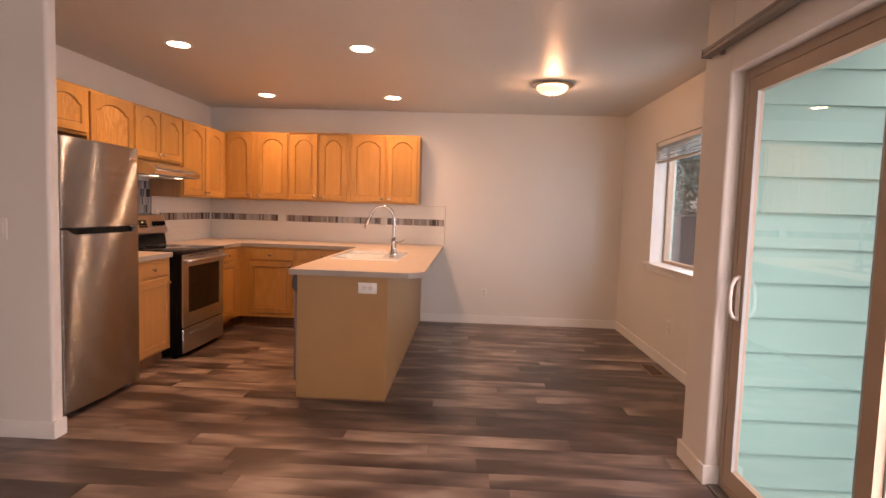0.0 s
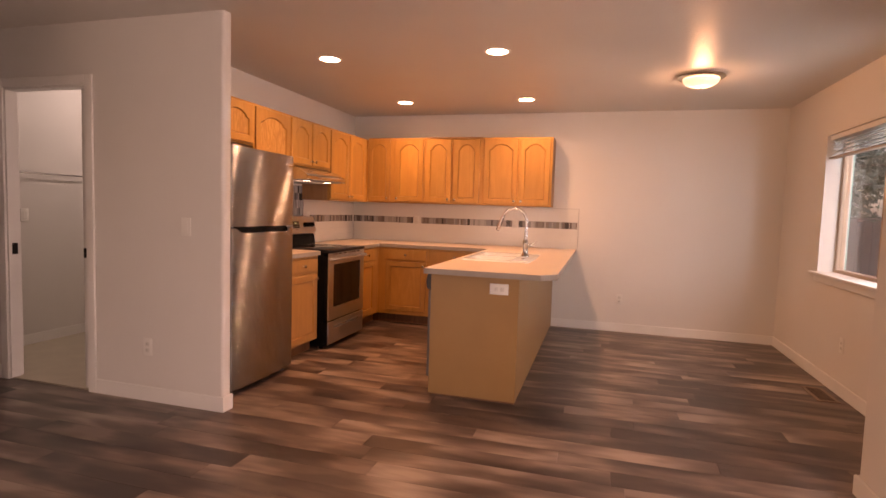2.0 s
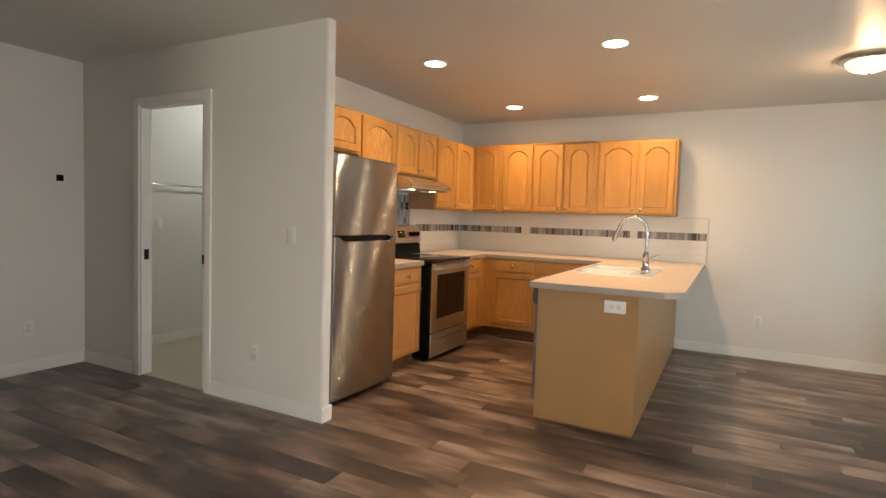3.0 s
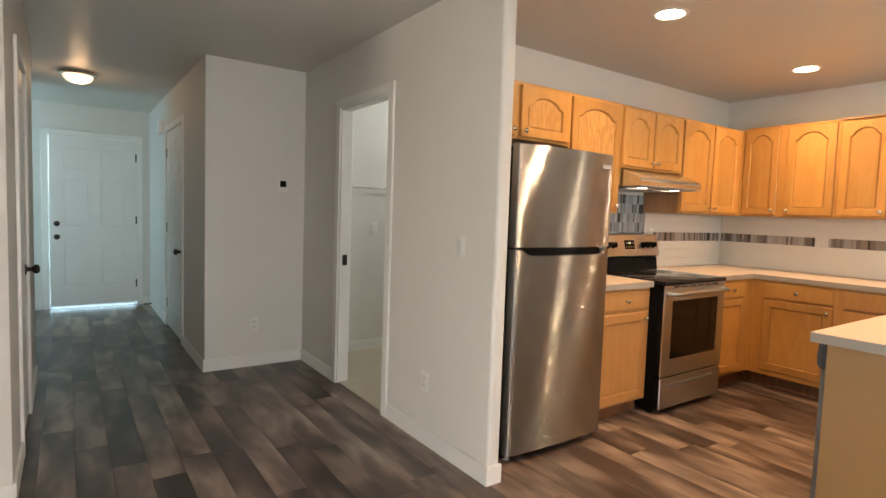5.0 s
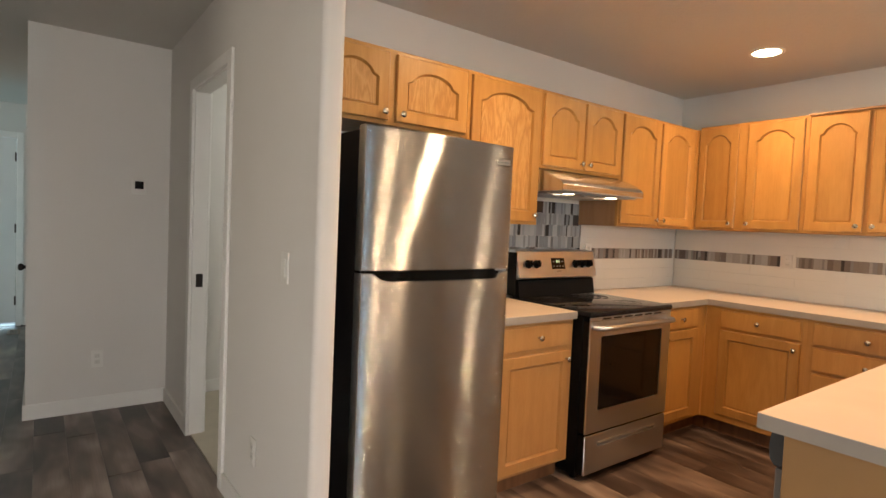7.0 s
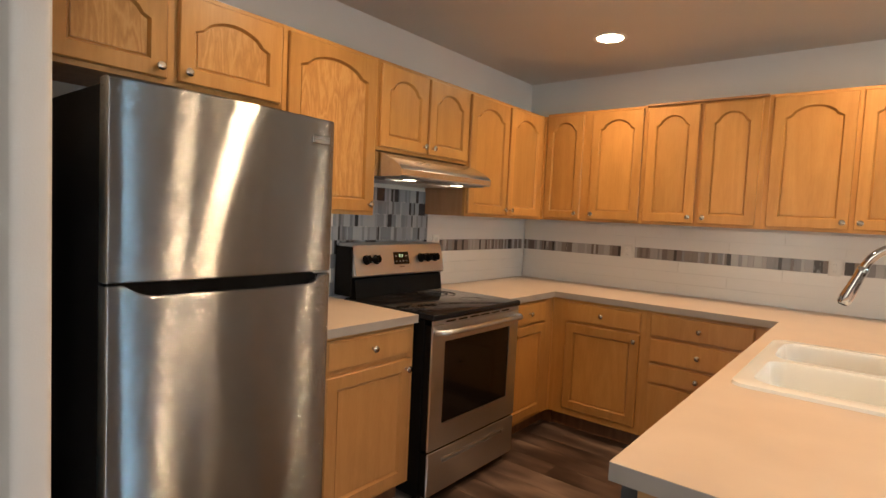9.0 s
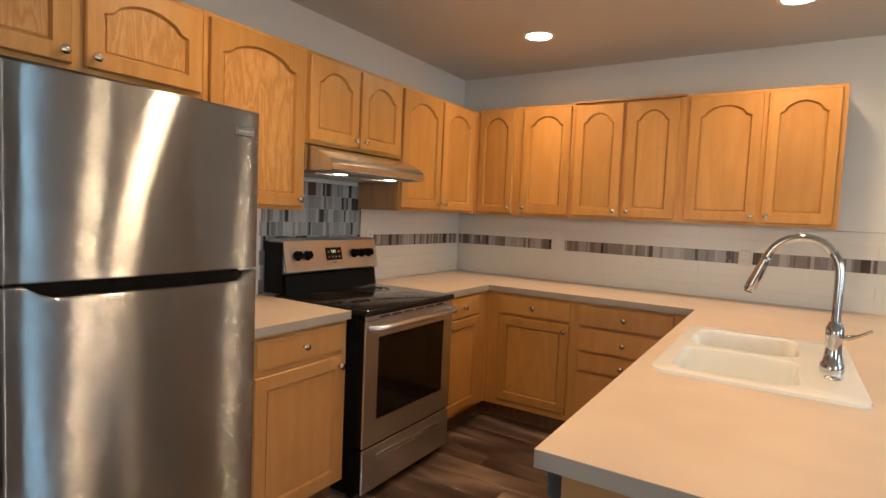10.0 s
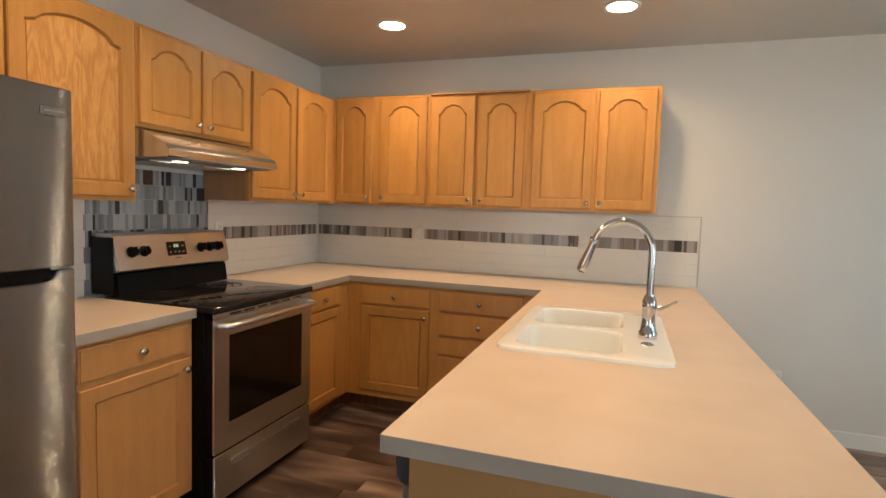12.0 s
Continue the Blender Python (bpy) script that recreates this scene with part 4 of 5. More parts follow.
for x0, x1, z0, z1, mm in ((-0.018, -0.012, 0.006, 0.022, LED), (-0.006, 0.0, 0.006, 0.022, LED), (0.006, 0.012, 0.006, 0.022, LED), (-0.05, -0.036, 0.008, 0.016, GREYPL), (0.03, 0.05, 0.008, 0.016, GREYPL), (-0.05, -0.04, -0.022, -0.014, GREYPL), (-0.02, -0.008, -0.022, -0.014, GREYPL), (0.006, 0.018, -0.022, -0.014, GREYPL), (0.034, 0.046, -0.022, -0.014, GREYPL)):
    bm = bmesh.new()
    bx(bm, x0, x1, z0, z1, 0.0026, 0.0034)
    bm.transform(on_panel(0.378, 1.125))
    part("segment", bm, mm, dsp)
bm = bmesh.new()
bx(bm, -0.02, 0.02, -0.052, -0.047, 0.0003, 0.001)
bm.transform(on_panel(0.378, 1.125))
part("lettering", bm, GREYPL, cp)
# oven door with a glazed opening
DZ0, DZ1 = 0.268, 0.868
GX0, GX1, GZ0, GZ1 = 0.098, 0.672, 0.385, 0.785
od = part("oven_door", ring_frame(bmesh.new(), 0.006, RW - 0.006, DZ0, DZ1, GX0, GX1, GZ0, GZ1, 0.0, 0.010), STEEL, rg, "brushed stainless oven door")
part("door_core", ring_frame(bmesh.new(), 0.006, RW - 0.006, DZ0, DZ1, GX0, GX1, GZ0, GZ1, 0.0102, 0.048), BLACK, od, "black door core")
part("glass", boxes((GX0 + 0.0005, GX1 - 0.0005, 0.004, 0.02, GZ0 + 0.0005, GZ1 - 0.0005)), OVENGLASS, od, "dark oven window glass")
bm = bmesh.new()
path = [(0.03, -0.002, 0.835), (0.034, -0.03, 0.838), (0.055, -0.046, 0.838), (0.12, -0.05, 0.838), (RW - 0.12, -0.05, 0.838), (RW - 0.055, -0.046, 0.838), (RW - 0.034, -0.03, 0.838), (RW - 0.03, -0.002, 0.835)]
tube(bm, path, 0.0145, 14)
part("handle", bm, STEEL, od, "rounded stainless bar handle", 50)
for i in range(6):
    x = 0.10 + i * 0.096
    part("vent_slot", boxes((x, x + 0.075, -0.0012, 0.002, 0.8765, 0.884)), BLACK, od)
part("vent_strip", boxes((0.006, RW - 0.006, 0.0, 0.010, 0.8715, 0.8895)), STEEL, rg)
dw = part("drawer", boxes((0.006, RW - 0.006, 0.0, 0.010, 0.045, 0.257), bevel=0.003), STEEL, rg, "stainless storage drawer")
part("drawer_core", boxes((0.008, RW - 0.008, 0.0102, 0.048, 0.047, 0.255)), BLACK, dw)
part("pull_lip", boxes((0.11, 0.65, -0.010, 0.0, 0.205, 0.213), bevel=0.003, seg=2), STEEL, dw)
part("pull_groove", boxes((0.115, 0.645, -0.0012, 0.001, 0.186, 0.204)), GREYPL, dw)
for x in (0.03, RW - 0.06):
    part("foot", boxes((x, x + 0.03, 0.08, 0.11, 0.0, 0.03)), BLACK, rg)
    part("foot", boxes((x, x + 0.03, 0.62, 0.65, 0.0, 0.03)), BLACK, rg)

# ---- hood ----
hood = thing("range_hood", "stainless steel under-cabinet range hood with two small lamps", "hood", facing_x(-2.09, 4.474, 0))
HW = 0.752
bm = bmesh.new()
cut = [(0.0, 1.566), (0.0, 1.594), (0.008, 1.606), (0.05, 1.634), (0.115, 1.664), (0.175, 1.684), (0.20, 1.689), (0.505, 1.689), (0.505, 1.560), (0.012, 1.560)]
prism(bm, cut, "x", 0.0, HW)
shell = part("canopy", bm, HOOD_STEEL, hood, "curved brushed steel canopy", 25)
part("bottom_pan", boxes((0.02, HW - 0.02, 0.035, 0.49, 1.5535, 1.5595)), GREYPL, hood, "grey filter pan")
for i in range(2):
    f = part("filter", boxes((0.06 + i * 0.33, 0.36 + i * 0.33, 0.17, 0.46, 1.5475, 1.553)), STEEL, hood, "mesh grease filter")
for x in (0.186, 0.586):
    bm = bmesh.new()
    lathe(bm, [(0.0, 1.5545), (0.034, 1.5545), (0.036, 1.558)], Matrix.Translation((x, 0.12, -0.0025)), 20)
    part("lamp_lens", bm, HOODLIT, hood, "small glowing lamp lens")
for x in (0.60, 0.635, 0.67):
    part("switch", boxes((x, x + 0.02, 0.001, 0.02, 1.572, 1.582)), BLACK, hood)


# ---- lamps of the rooms ----
for cx, cy in CANS:
    d = thing("recessed_downlight", "glowing round recessed downlight with white trim in the ceiling", "ceiling light", pose(cx, cy, CEIL), "kitchen downlights")
    bm = bmesh.new()
    lathe(bm, [(0.075, -0.0005), (0.098, -0.0005), (0.099, -0.004), (0.09, -0.008), (0.076, -0.005), (0.075, -0.0005)], n=36)
    part("trim_ring", bm, WHITEPL, d, smooth=40)
    bm = bmesh.new()
    lathe(bm, [(0.0, -0.004), (0.072, -0.003), (0.0745, -0.0006)], n=36)
    part("lens", bm, LIT, d, "bright warm lens", 40)


def bowl_light(label, x, y, glass, metal, size):
    d = thing("ceiling_light", label, "ceiling light", pose(x, y, CEIL) @ Matrix.Diagonal((size, size, 1.0, 1.0)))
    bm = bmesh.new()
    lathe(bm, [(0.0, -0.0005), (0.150, -0.0005), (0.152, -0.008), (0.146, -0.013), (0.0, -0.013)], n=40)
    part("ceiling_pan", bm, WHITEPL, d, smooth=35)
    bm = bmesh.new()
    for k in range(3):
        a = radians(120 * k + 20)
        tube(bm, [(0.13 * math.cos(a), 0.13 * math.sin(a), -0.012), (0.158 * math.cos(a), 0.158 * math.sin(a), -0.024)], 0.004, 8)
    part("arm", bm, metal, d)
    bm = bmesh.new()
    lathe(bm, [(0.145, -0.014), (0.180, -0.008), (0.193, -0.011), (0.196, -0.020), (0.178, -0.031), (0.150, -0.033), (0.145, -0.014)], n=48)
    part("rim", bm, metal, d, "metal rim", 35)
    bm = bmesh.new()
    lathe(bm, [(0.148, -0.0335)] + [(0.148 * math.cos(radians(a)), -0.0335 - 0.070 * math.sin(radians(a))) for a in range(9, 90, 9)] + [(0.0, -0.1035)], n=48)
    g = part("glass_bowl", bm, glass, d, "frosted glowing glass bowl", 60)
    g.visible_shadow = False
    bm = bmesh.new()
    lathe(bm, [(0.009, -0.1035), (0.008, -0.107), (0.004, -0.111), (0.0, -0.112)], n=14)
    part("finial", bm, metal, d, smooth=40)
    return d


bowl_light("lit frosted glass bowl ceiling light over the dining area", 1.20, 4.96, BOWL, NICKEL, 0.93)
bowl_light("lit frosted glass bowl ceiling light in the hallway", -5.75, 1.33, BOWL, NICKEL, 0.78)
# fixture is unseen, added as the source of the bathroom's light
bowl_light("unseen lit bowl ceiling light added to light the bathroom", -3.55, 4.3, BATHBOWL, NICKEL, 0.9)

# ---- doors ----
def panel_door(name, label, w, h, m, material=None):
    """A six-panel slab in local x, z; the show face is y = 0 looking to -y."""
    d = thing(name, label, "door", m, kind="structure")
    bm = bmesh.new()
    bx(bm, 0, w, 0.006, 0.04, 0.008, h)
    st, mid = 0.11 * w / 0.76, 0.10 * w / 0.76
    xs = [(st, (w - mid) / 2), ((w + mid) / 2, w - st)]
    zs = [(0.24, 0.80), (0.96, 1.55), (1.66, h - 0.12)]
    # raised stiles and rails leave the panels sunk
    rows = [(0, st), ((w - mid) / 2, (w + mid) / 2), (w - st, w)]
    for a, b in rows:
        bx(bm, a, b, 0.0, 0.006, 0.008, h)
    ends = [0.008] + [v for z in zs for v in z] + [h]
    for a, b in xs:
        for z0, z1 in zip(ends[0::2], ends[1::2]):
            bx(bm, a, b, 0.0, 0.006, z0, z1)
    part("slab", bm, material or DOORP, d)
    for a, b in xs:
        for z0, z1 in zs:
            bm = bmesh.new()
            bx(bm, a + 0.014, b - 0.014, 0.001, 0.0059, z0 + 0.014, z1 - 0.014)
            es = [e for e in bm.edges if all(v.co.y < 0.002 for v in e.verts)]
            bmesh.ops.bevel(bm, geom=es, offset=0.0045, segments=1, affect="EDGES")
            part("panel", bm, material or DOORP, d)
    return d


def door_knob(parent, x, z, name="door_knob", label="dark bronze round knob"):
    bm = bmesh.new()
    lathe(bm, [(0.0, 0.0), (0.032, 0.0), (0.032, 0.006), (0.014, 0.009), (0.012, 0.03), (0.02, 0.036), (0.028, 0.048), (0.027, 0.062), (0.016, 0.07), (0.0, 0.071)], Matrix.Translation((x, 0, z)) @ Matrix.Rotation(radians(90), 4, "X"), 20)
    return part(name, bm, BRONZE, parent, label, 45)


def hinges(parent, x, zs):
    for z in zs:
        part("hinge", boxes((x - 0.008, x + 0.008, -0.007, 0.004, z - 0.05, z + 0.05), bevel=0.003), BRONZE, parent, "dark metal hinge")


front = panel_door("door_1", "white six-panel front door standing just ajar, daylight leaking round it", 0.905, 2.05, pose(-7.772 + 0.0395, 1.9705 - 0.9041, 0.034, 0, 0, 92.5))
door_knob(front, 0.065, 0.845)
door_knob(front, 0.065, 1.005, "deadbolt", "dark bronze deadbolt")
hinges(front, 0.900, (0.25, 1.06, 1.85))
setting("trim", boxes((-7.885, -7.777, FY0, FY0 + 0.006, 0.02, FZ), (-7.885, -7.777, FY1 - 0.003, FY1, 0.02, FZ), (-7.885, -7.777, FY0 + 0.006, FY1 - 0.003, FZ - 0.006, FZ)), TRIM, "white front door jamb", category="trim")
setting("trim", boxes((-7.88, -7.765, FY0, FY1, -0.005, 0.004)), ALU, "metal threshold under the front door", category="trim")
clos = panel_door("door_2", "closed white six-panel closet door in the hallway", 0.97, 2.065, pose(CX0 + 0.005, 2.122, 0.008))
door_knob(clos, 0.91, 0.865)
hinges(clos, 0.012, (0.25, 1.06, 1.85))
hall = panel_door("door_3", "closed white six-panel closet door beside the living room", 0.64, 2.045, pose(HX1 - 0.005, 1.028, 0.008, 0, 0, 180))
door_knob(hall, 0.575, 0.90)
hinges(hall, 0.012, (0.25, 1.06, 1.85))
pocket = thing("door_4", "white pocket door slid back into the partition", "door", pose(-2.90, 2.957, 0.01), kind="structure")
part("slab", boxes((0.0, 0.7, -0.018, 0.018, 0.0, 2.04), bevel=0.002), DOORP, pocket)
part("edge_pull", boxes((-0.003, 0.0, -0.012, 0.012, 0.90, 0.98)), BRONZE, pocket, "dark bronze edge pull")
part("flush_pull", boxes((0.004, 0.05, -0.0205, -0.018, 0.905, 0.972)), BRONZE, pocket, "dark bronze flush pull")
strike = tagged(new("strike_plate", mesh_of("strike_plate", boxes((DX0 + 0.0122, DX0 + 0.016, 2.938, 2.976, 0.905, 0.985), bevel=0.001), BRONZE)), "dark bronze strike plate on the white door jamb", "strike plate")

# ---- plates on the walls ----
def plate(name, label, m, w=0.07, h=0.115, kind="outlet", material=None):
    """A cover plate on local plane y = 0 looking to -y."""
    p = thing(name, label, kind, m)
    c = part("cover", boxes((-w / 2, w / 2, -0.006, 0.0, -h / 2, h / 2), bevel=0.0025, seg=2), material or WHITEPL, p, smooth=40)
    if kind == "outlet":
        upright = h > w
        for s in (-0.02, 0.02):
            x, z = (0.0, s) if upright else (s, 0.0)
            f = part("socket", boxes((x - 0.016, x + 0.016, -0.0085, -0.0061, z - 0.0145, z + 0.0145), bevel=0.001), SOCKET, p)
            for q in (-0.006, 0.006):
                r = (x + q - 0.001, x + q + 0.001, -0.0092, -0.0084, z - 0.005, z + 0.005) if upright else (x - 0.005, x + 0.005, -0.0092, -0.0084, z + q - 0.001, z + q + 0.001)
                part("slot", boxes(r), SLOT, f)
    else:
        n = max(1, round(w / 0.07))
        for i in range(n):
            x = (i - (n - 1) / 2) * 0.046
            part("rocker", boxes((x - 0.0165, x + 0.0165, -0.010, -0.0061, -0.033, 0.033), bevel=0.0015), material or WHITEPL, p)
    return p


plate("wall_outlet", "white double outlet on the tan peninsula end panel", pose(-0.165, 3.7135, 0.79), 0.128, 0.075)
plate("wall_outlet", "white outlet low on the back wall of the dining area", pose(0.72, 6.4995, 0.37))
plate("wall_outlet", "white outlet low on the dining wall under the window", pose(2.2895, 4.85, 0.38, 0, 0, -90))
plate("light_switch", "white light switch on the partition wall", pose(-2.03, 2.9145, 1.16), 0.07, 0.115, "switch")
plate("wall_outlet", "white outlet low on the partition wall", pose(-2.335, 2.9145, 0.36))
plate("wall_outlet", "white outlet low on the thermostat wall", facing_x(-4.3195, 2.50, 0.35))
plate("wall_outlet", "white outlet set in the striped tile band", pose(-1.725, 6.4885, 1.183), 0.062, 0.10, material=SOCKET)
plate("wall_outlet", "white outlet in the tile band behind the faucet", pose(-0.50, 6.4885, 1.183), 0.062, 0.10, material=SOCKET)
plate("wall_outlet", "white outlet in the tile band beside the range", facing_x(-2.5885, 5.345, 1.20), 0.068, 0.11)
plate("light_switch", "white triple light switch beside the front door", facing_x(-7.7695, 0.88, 1.17), 0.16, 0.115, "switch")
plate("light_switch", "white light switch inside the bathroom", facing_x(-4.3695, 3.62, 1.16), 0.07, 0.115, "switch")
th = thing("thermostat", "small white wall thermostat with a dark square display", "thermostat", facing_x(-4.3195, 2.728, 1.505))
part("housing", boxes((-0.045, 0.045, -0.006, 0.0, -0.048, 0.052), bevel=0.003, seg=2), WHITEPL, th, smooth=40)
part("screen", boxes((-0.026, 0.026, -0.018, -0.0062, -0.010, 0.042), bevel=0.004, seg=2), BLACK, th, "dark square display", 40)
ch = thing("door_chime", "small white door chime high on the hallway wall", "door chime", pose(-6.62, 2.1195, 2.16))
part("cover", boxes((-0.09, 0.09, -0.045, 0.0, -0.07, 0.07), bevel=0.008, seg=2), WHITEPL, ch, smooth=40)
tb = thing("towel_bar", "slim chrome towel bar on the white bathroom wall", "towel bar", facing_x(-4.37, 3.36, 1.53))
bm = bmesh.new()
tube(bm, [(0.0, -0.055, 0.0), (0.92, -0.055, 0.0)], 0.008, 12)
part("bar", bm, CHROME, tb, smooth=50)
for x in (0.0, 0.92):
    bm = bmesh.new()
    lathe(bm, [(0.0, 0.0), (0.022, 0.0), (0.02, 0.008), (0.009, 0.012), (0.011, 0.062), (0.0, 0.065)], Matrix.Translation((x, 0, 0)) @ Matrix.Rotation(radians(90), 4, "X"), 16)
    part("post", bm, CHROME, tb, smooth=50)

# ---- floor registers ----
REGISTER = plain("register_paint", (0.22, 0.15, 0.11), (0.27, 0.19, 0.14), 0.4)


def floor_register(label, m, w, l, slats):
    """A louvred floor grille, w across x and l along y."""
    vent = thing("floor_register", label, "vent", m, "floor registers")
    a, b, e = w / 2, w / 2 - 0.023, l / 2
    part("frame", boxes((-a, -b, -e, e, 0.0005, 0.006), (b, a, -e, e, 0.0005, 0.006), (-b, b, -e, -e + 0.025, 0.0005, 0.006), (-b, b, e - 0.025, e, 0.0005, 0.006)), REGISTER, vent, "brown metal frame")
    part("well", boxes((-b + 0.0005, b - 0.0005, -e + 0.0255, e - 0.0255, 0.0004, 0.0012)), BLACK, vent)
    for k in range(slats):
        y = -e + 0.035 + k * (l - 0.07) / (slats - 1)
        part("louvre", boxes((-b + 0.001, b - 0.001, y - 0.003, y + 0.003, 0.0014, 0.005)), REGISTER, vent)
    return vent


floor_register("brown metal floor register near the dining wall", pose(2.15, 4.79, 0.0), 0.15, 0.36, 14)
floor_register("small brown floor register near the front door", pose(-7.38, 1.97, 0.0), 0.26, 0.11, 4)
stop = thing("door_stop", "dark spring door stop on the hallway baseboard", "door stop", pose(-7.46, 2.12 - T, 0.05))
bm = bmesh.new()
tube(bm, [(0, 0, 0), (0, -0.012, 0), (0, -0.065, 0)], [0.012, 0.006, 0.006], 12)
part("spring", bm, BRONZE, stop, smooth=50)
bm = bmesh.new()
tube(bm, [(0, -0.0655, 0), (0, -0.07, 0), (0, -0.08, 0)], [0.008, 0.010, 0.009], 12)
part("tip", bm, BLACK, stop, "black rubber tip", smooth=50)

# ---- window ----
win = thing("window_1", "almond vinyl sliding window in the dining wall", "window", pose(2.44, 0, 0), kind="structure")
part("window_frame", boxes((-0.03, 0.03, WY1 - 0.045, WY1 - 0.001, WZ0 + 0.001, WZ1 - 0.001), (-0.03, 0.03, WY0 + 0.001, WY0 + 0.045, WZ0 + 0.001, WZ1 - 0.001), (-0.03, 0.03, WY0 + 0.045, WY1 - 0.045, WZ0 + 0.001, WZ0 + 0.045), (-0.03, 0.03, WY0 + 0.045, WY1 - 0.045, WZ1 - 0.045, WZ1 - 0.001), (-0.02, 0.02, 4.68, 4.73, WZ0 + 0.045, WZ1 - 0.045), bevel=0.002), FRAME, win, "almond vinyl frame")
for y0, y1, x in ((WY0 + 0.0455, 4.6795, 0.004), (4.7305, WY1 - 0.0455, -0.004)):
    g = part("pane", boxes((x - 0.002, x + 0.002, y0, y1, WZ0 + 0.0455, WZ1 - 0.0455)), GLASS, win, "clear window pane")
    g.visible_shadow = False
setting("trim", boxes((2.235, 2.408, WY0 - 0.05, WY1 + 0.045, WZ0 - 0.001, WZ0 + 0.018), bevel=0.004, seg=2), TRIM, "white window stool under the dining window", category="trim")
setting("trim", boxes((2.274, 2.2895, WY0 - 0.04, WY1 + 0.03, WZ0 - 0.066, WZ0 - 0.002), bevel=0.003), TRIM, "white apron board under the window stool", category="trim")
bl = thing("window_blind", "white mini blind drawn up to the top of the window", "blind", pose(2.33, 0, 0))
part("headrail", boxes((-0.022, 0.022, WY0 + 0.01, WY1 - 0.008, 2.005, 2.043), bevel=0.002), WHITEPL, bl)
z = 1.992
for i in range(9):
    bm = bmesh.new()
    a = radians(14 if i % 2 else 6)
    prism(bm, [(-0.024 * math.cos(a), z - 0.024 * math.sin(a)), (0.0, z + 0.003), (0.024 * math.cos(a), z + 0.024 * math.sin(a)), (0.0, z + 0.0045)], "y", WY0 + 0.012, WY1 - 0.010)
    part("slat", bm, WHITEPL, bl)
    z -= 0.011 + 0.003 * (i % 3)
part("bottom_rail", boxes((-0.025, 0.025, WY0 + 0.012, WY1 - 0.010, z - 0.018, z), bevel=0.003), FRAME, bl, "almond bottom rail")
for y in (4.2, 4.7, 5.25):
    bm = bmesh.new()
    tube(bm, [(-0.026, y, 2.006), (-0.0265, y, z - 0.01)], 0.0012, 6)
    part("cord", bm, WHITEPL, bl)

# ---- sliding patio door ----
sl = thing("sliding_door", "almond vinyl sliding glass patio door, closed", "sliding door", pose(1.80, 0, 0), kind="structure")
f0, f1 = 0.0, 0.078
part("door_frame", boxes((f0, f1, SY1 - 0.042, SY1 - 0.001, 0.0, SZ1 - 0.001), (f0, f1, SY0 + 0.001, SY0 + 0.042, 0.0, SZ1 - 0.001), (f0, f1, SY0 + 0.042, SY1 - 0.042, SZ1 - 0.045, SZ1 - 0.001), (f0, f1, SY0 + 0.042, SY1 - 0.042, 0.0, 0.03), bevel=0.002), FRAME, sl, "almond vinyl door frame")


def leaf(name, y0, y1, x, handle):
    st = 0.072
    p = part(name, ring_frame(bmesh.new(), y0, y1, 0.032, SZ1 - 0.047, y0 + st, y1 - st, 0.125, SZ1 - 0.115, x, x + 0.034, "x"), FRAME, sl, "almond vinyl sash")
    g = part("glass", boxes((x + 0.014, x + 0.019, y0 + st + 0.0005, y1 - st - 0.0005, 0.1255, SZ1 - 0.1155)), GLASS, p, "clear glass pane")
    g.visible_shadow = False
    part("glazing_bead", boxes((x - 0.001, x + 0.0135, y0 + st, y0 + st + 0.010, 0.125, SZ1 - 0.115), (x - 0.001, x + 0.0135, y1 - st - 0.010, y1 - st, 0.125, SZ1 - 0.115)), BEAD, p, "pale grey glazing bead")
    if handle:
        bm = bmesh.new()
        yh = y1 - 0.036
        tube(bm, [(x, yh, 0.86), (x - 0.022, yh, 0.868), (x - 0.04, yh - 0.006, 0.90), (x - 0.045, yh - 0.010, 0.96), (x - 0.04, yh - 0.006, 1.02), (x - 0.022, yh, 1.052), (x, yh, 1.06)], 0.009, 12)
        part("handle", bm, WHITEPL, p, "curved white pull handle", 50)
        part("latch", boxes((x - 0.006, x - 0.0002, yh - 0.018, yh + 0.018, 0.85, 1.07), bevel=0.003), WHITEPL, p)
    return p


leaf("sliding_sash", 1.80, SY1 - 0.043, 0.004, True)
leaf("fixed_sash", SY0 + 0.043, 1.872, 0.040, False)
rail = thing("blind_rail", "long dark metal blind rail mounted above the sliding door", "curtain rail", pose(1.735, 0, 2.175))
bm = bmesh.new()
prism(bm, [(-0.062, -0.018), (-0.016, -0.018), (-0.016, 0.018), (-0.062, 0.018), (-0.062, 0.006), (-0.056, 0.0), (-0.062, -0.006)], "y", 0.62, 2.985)
part("channel", bm, ALU, rail)
part("end_cap", boxes((-0.065, -0.0135, 2.9855, 2.992, -0.021, 0.021)), GREYPL, rail)
for y in (0.75, 1.8, 2.88):
    part("bracket", boxes((-0.0155, -0.0005, y - 0.014, y + 0.014, -0.03, 0.022)), ALU, rail)

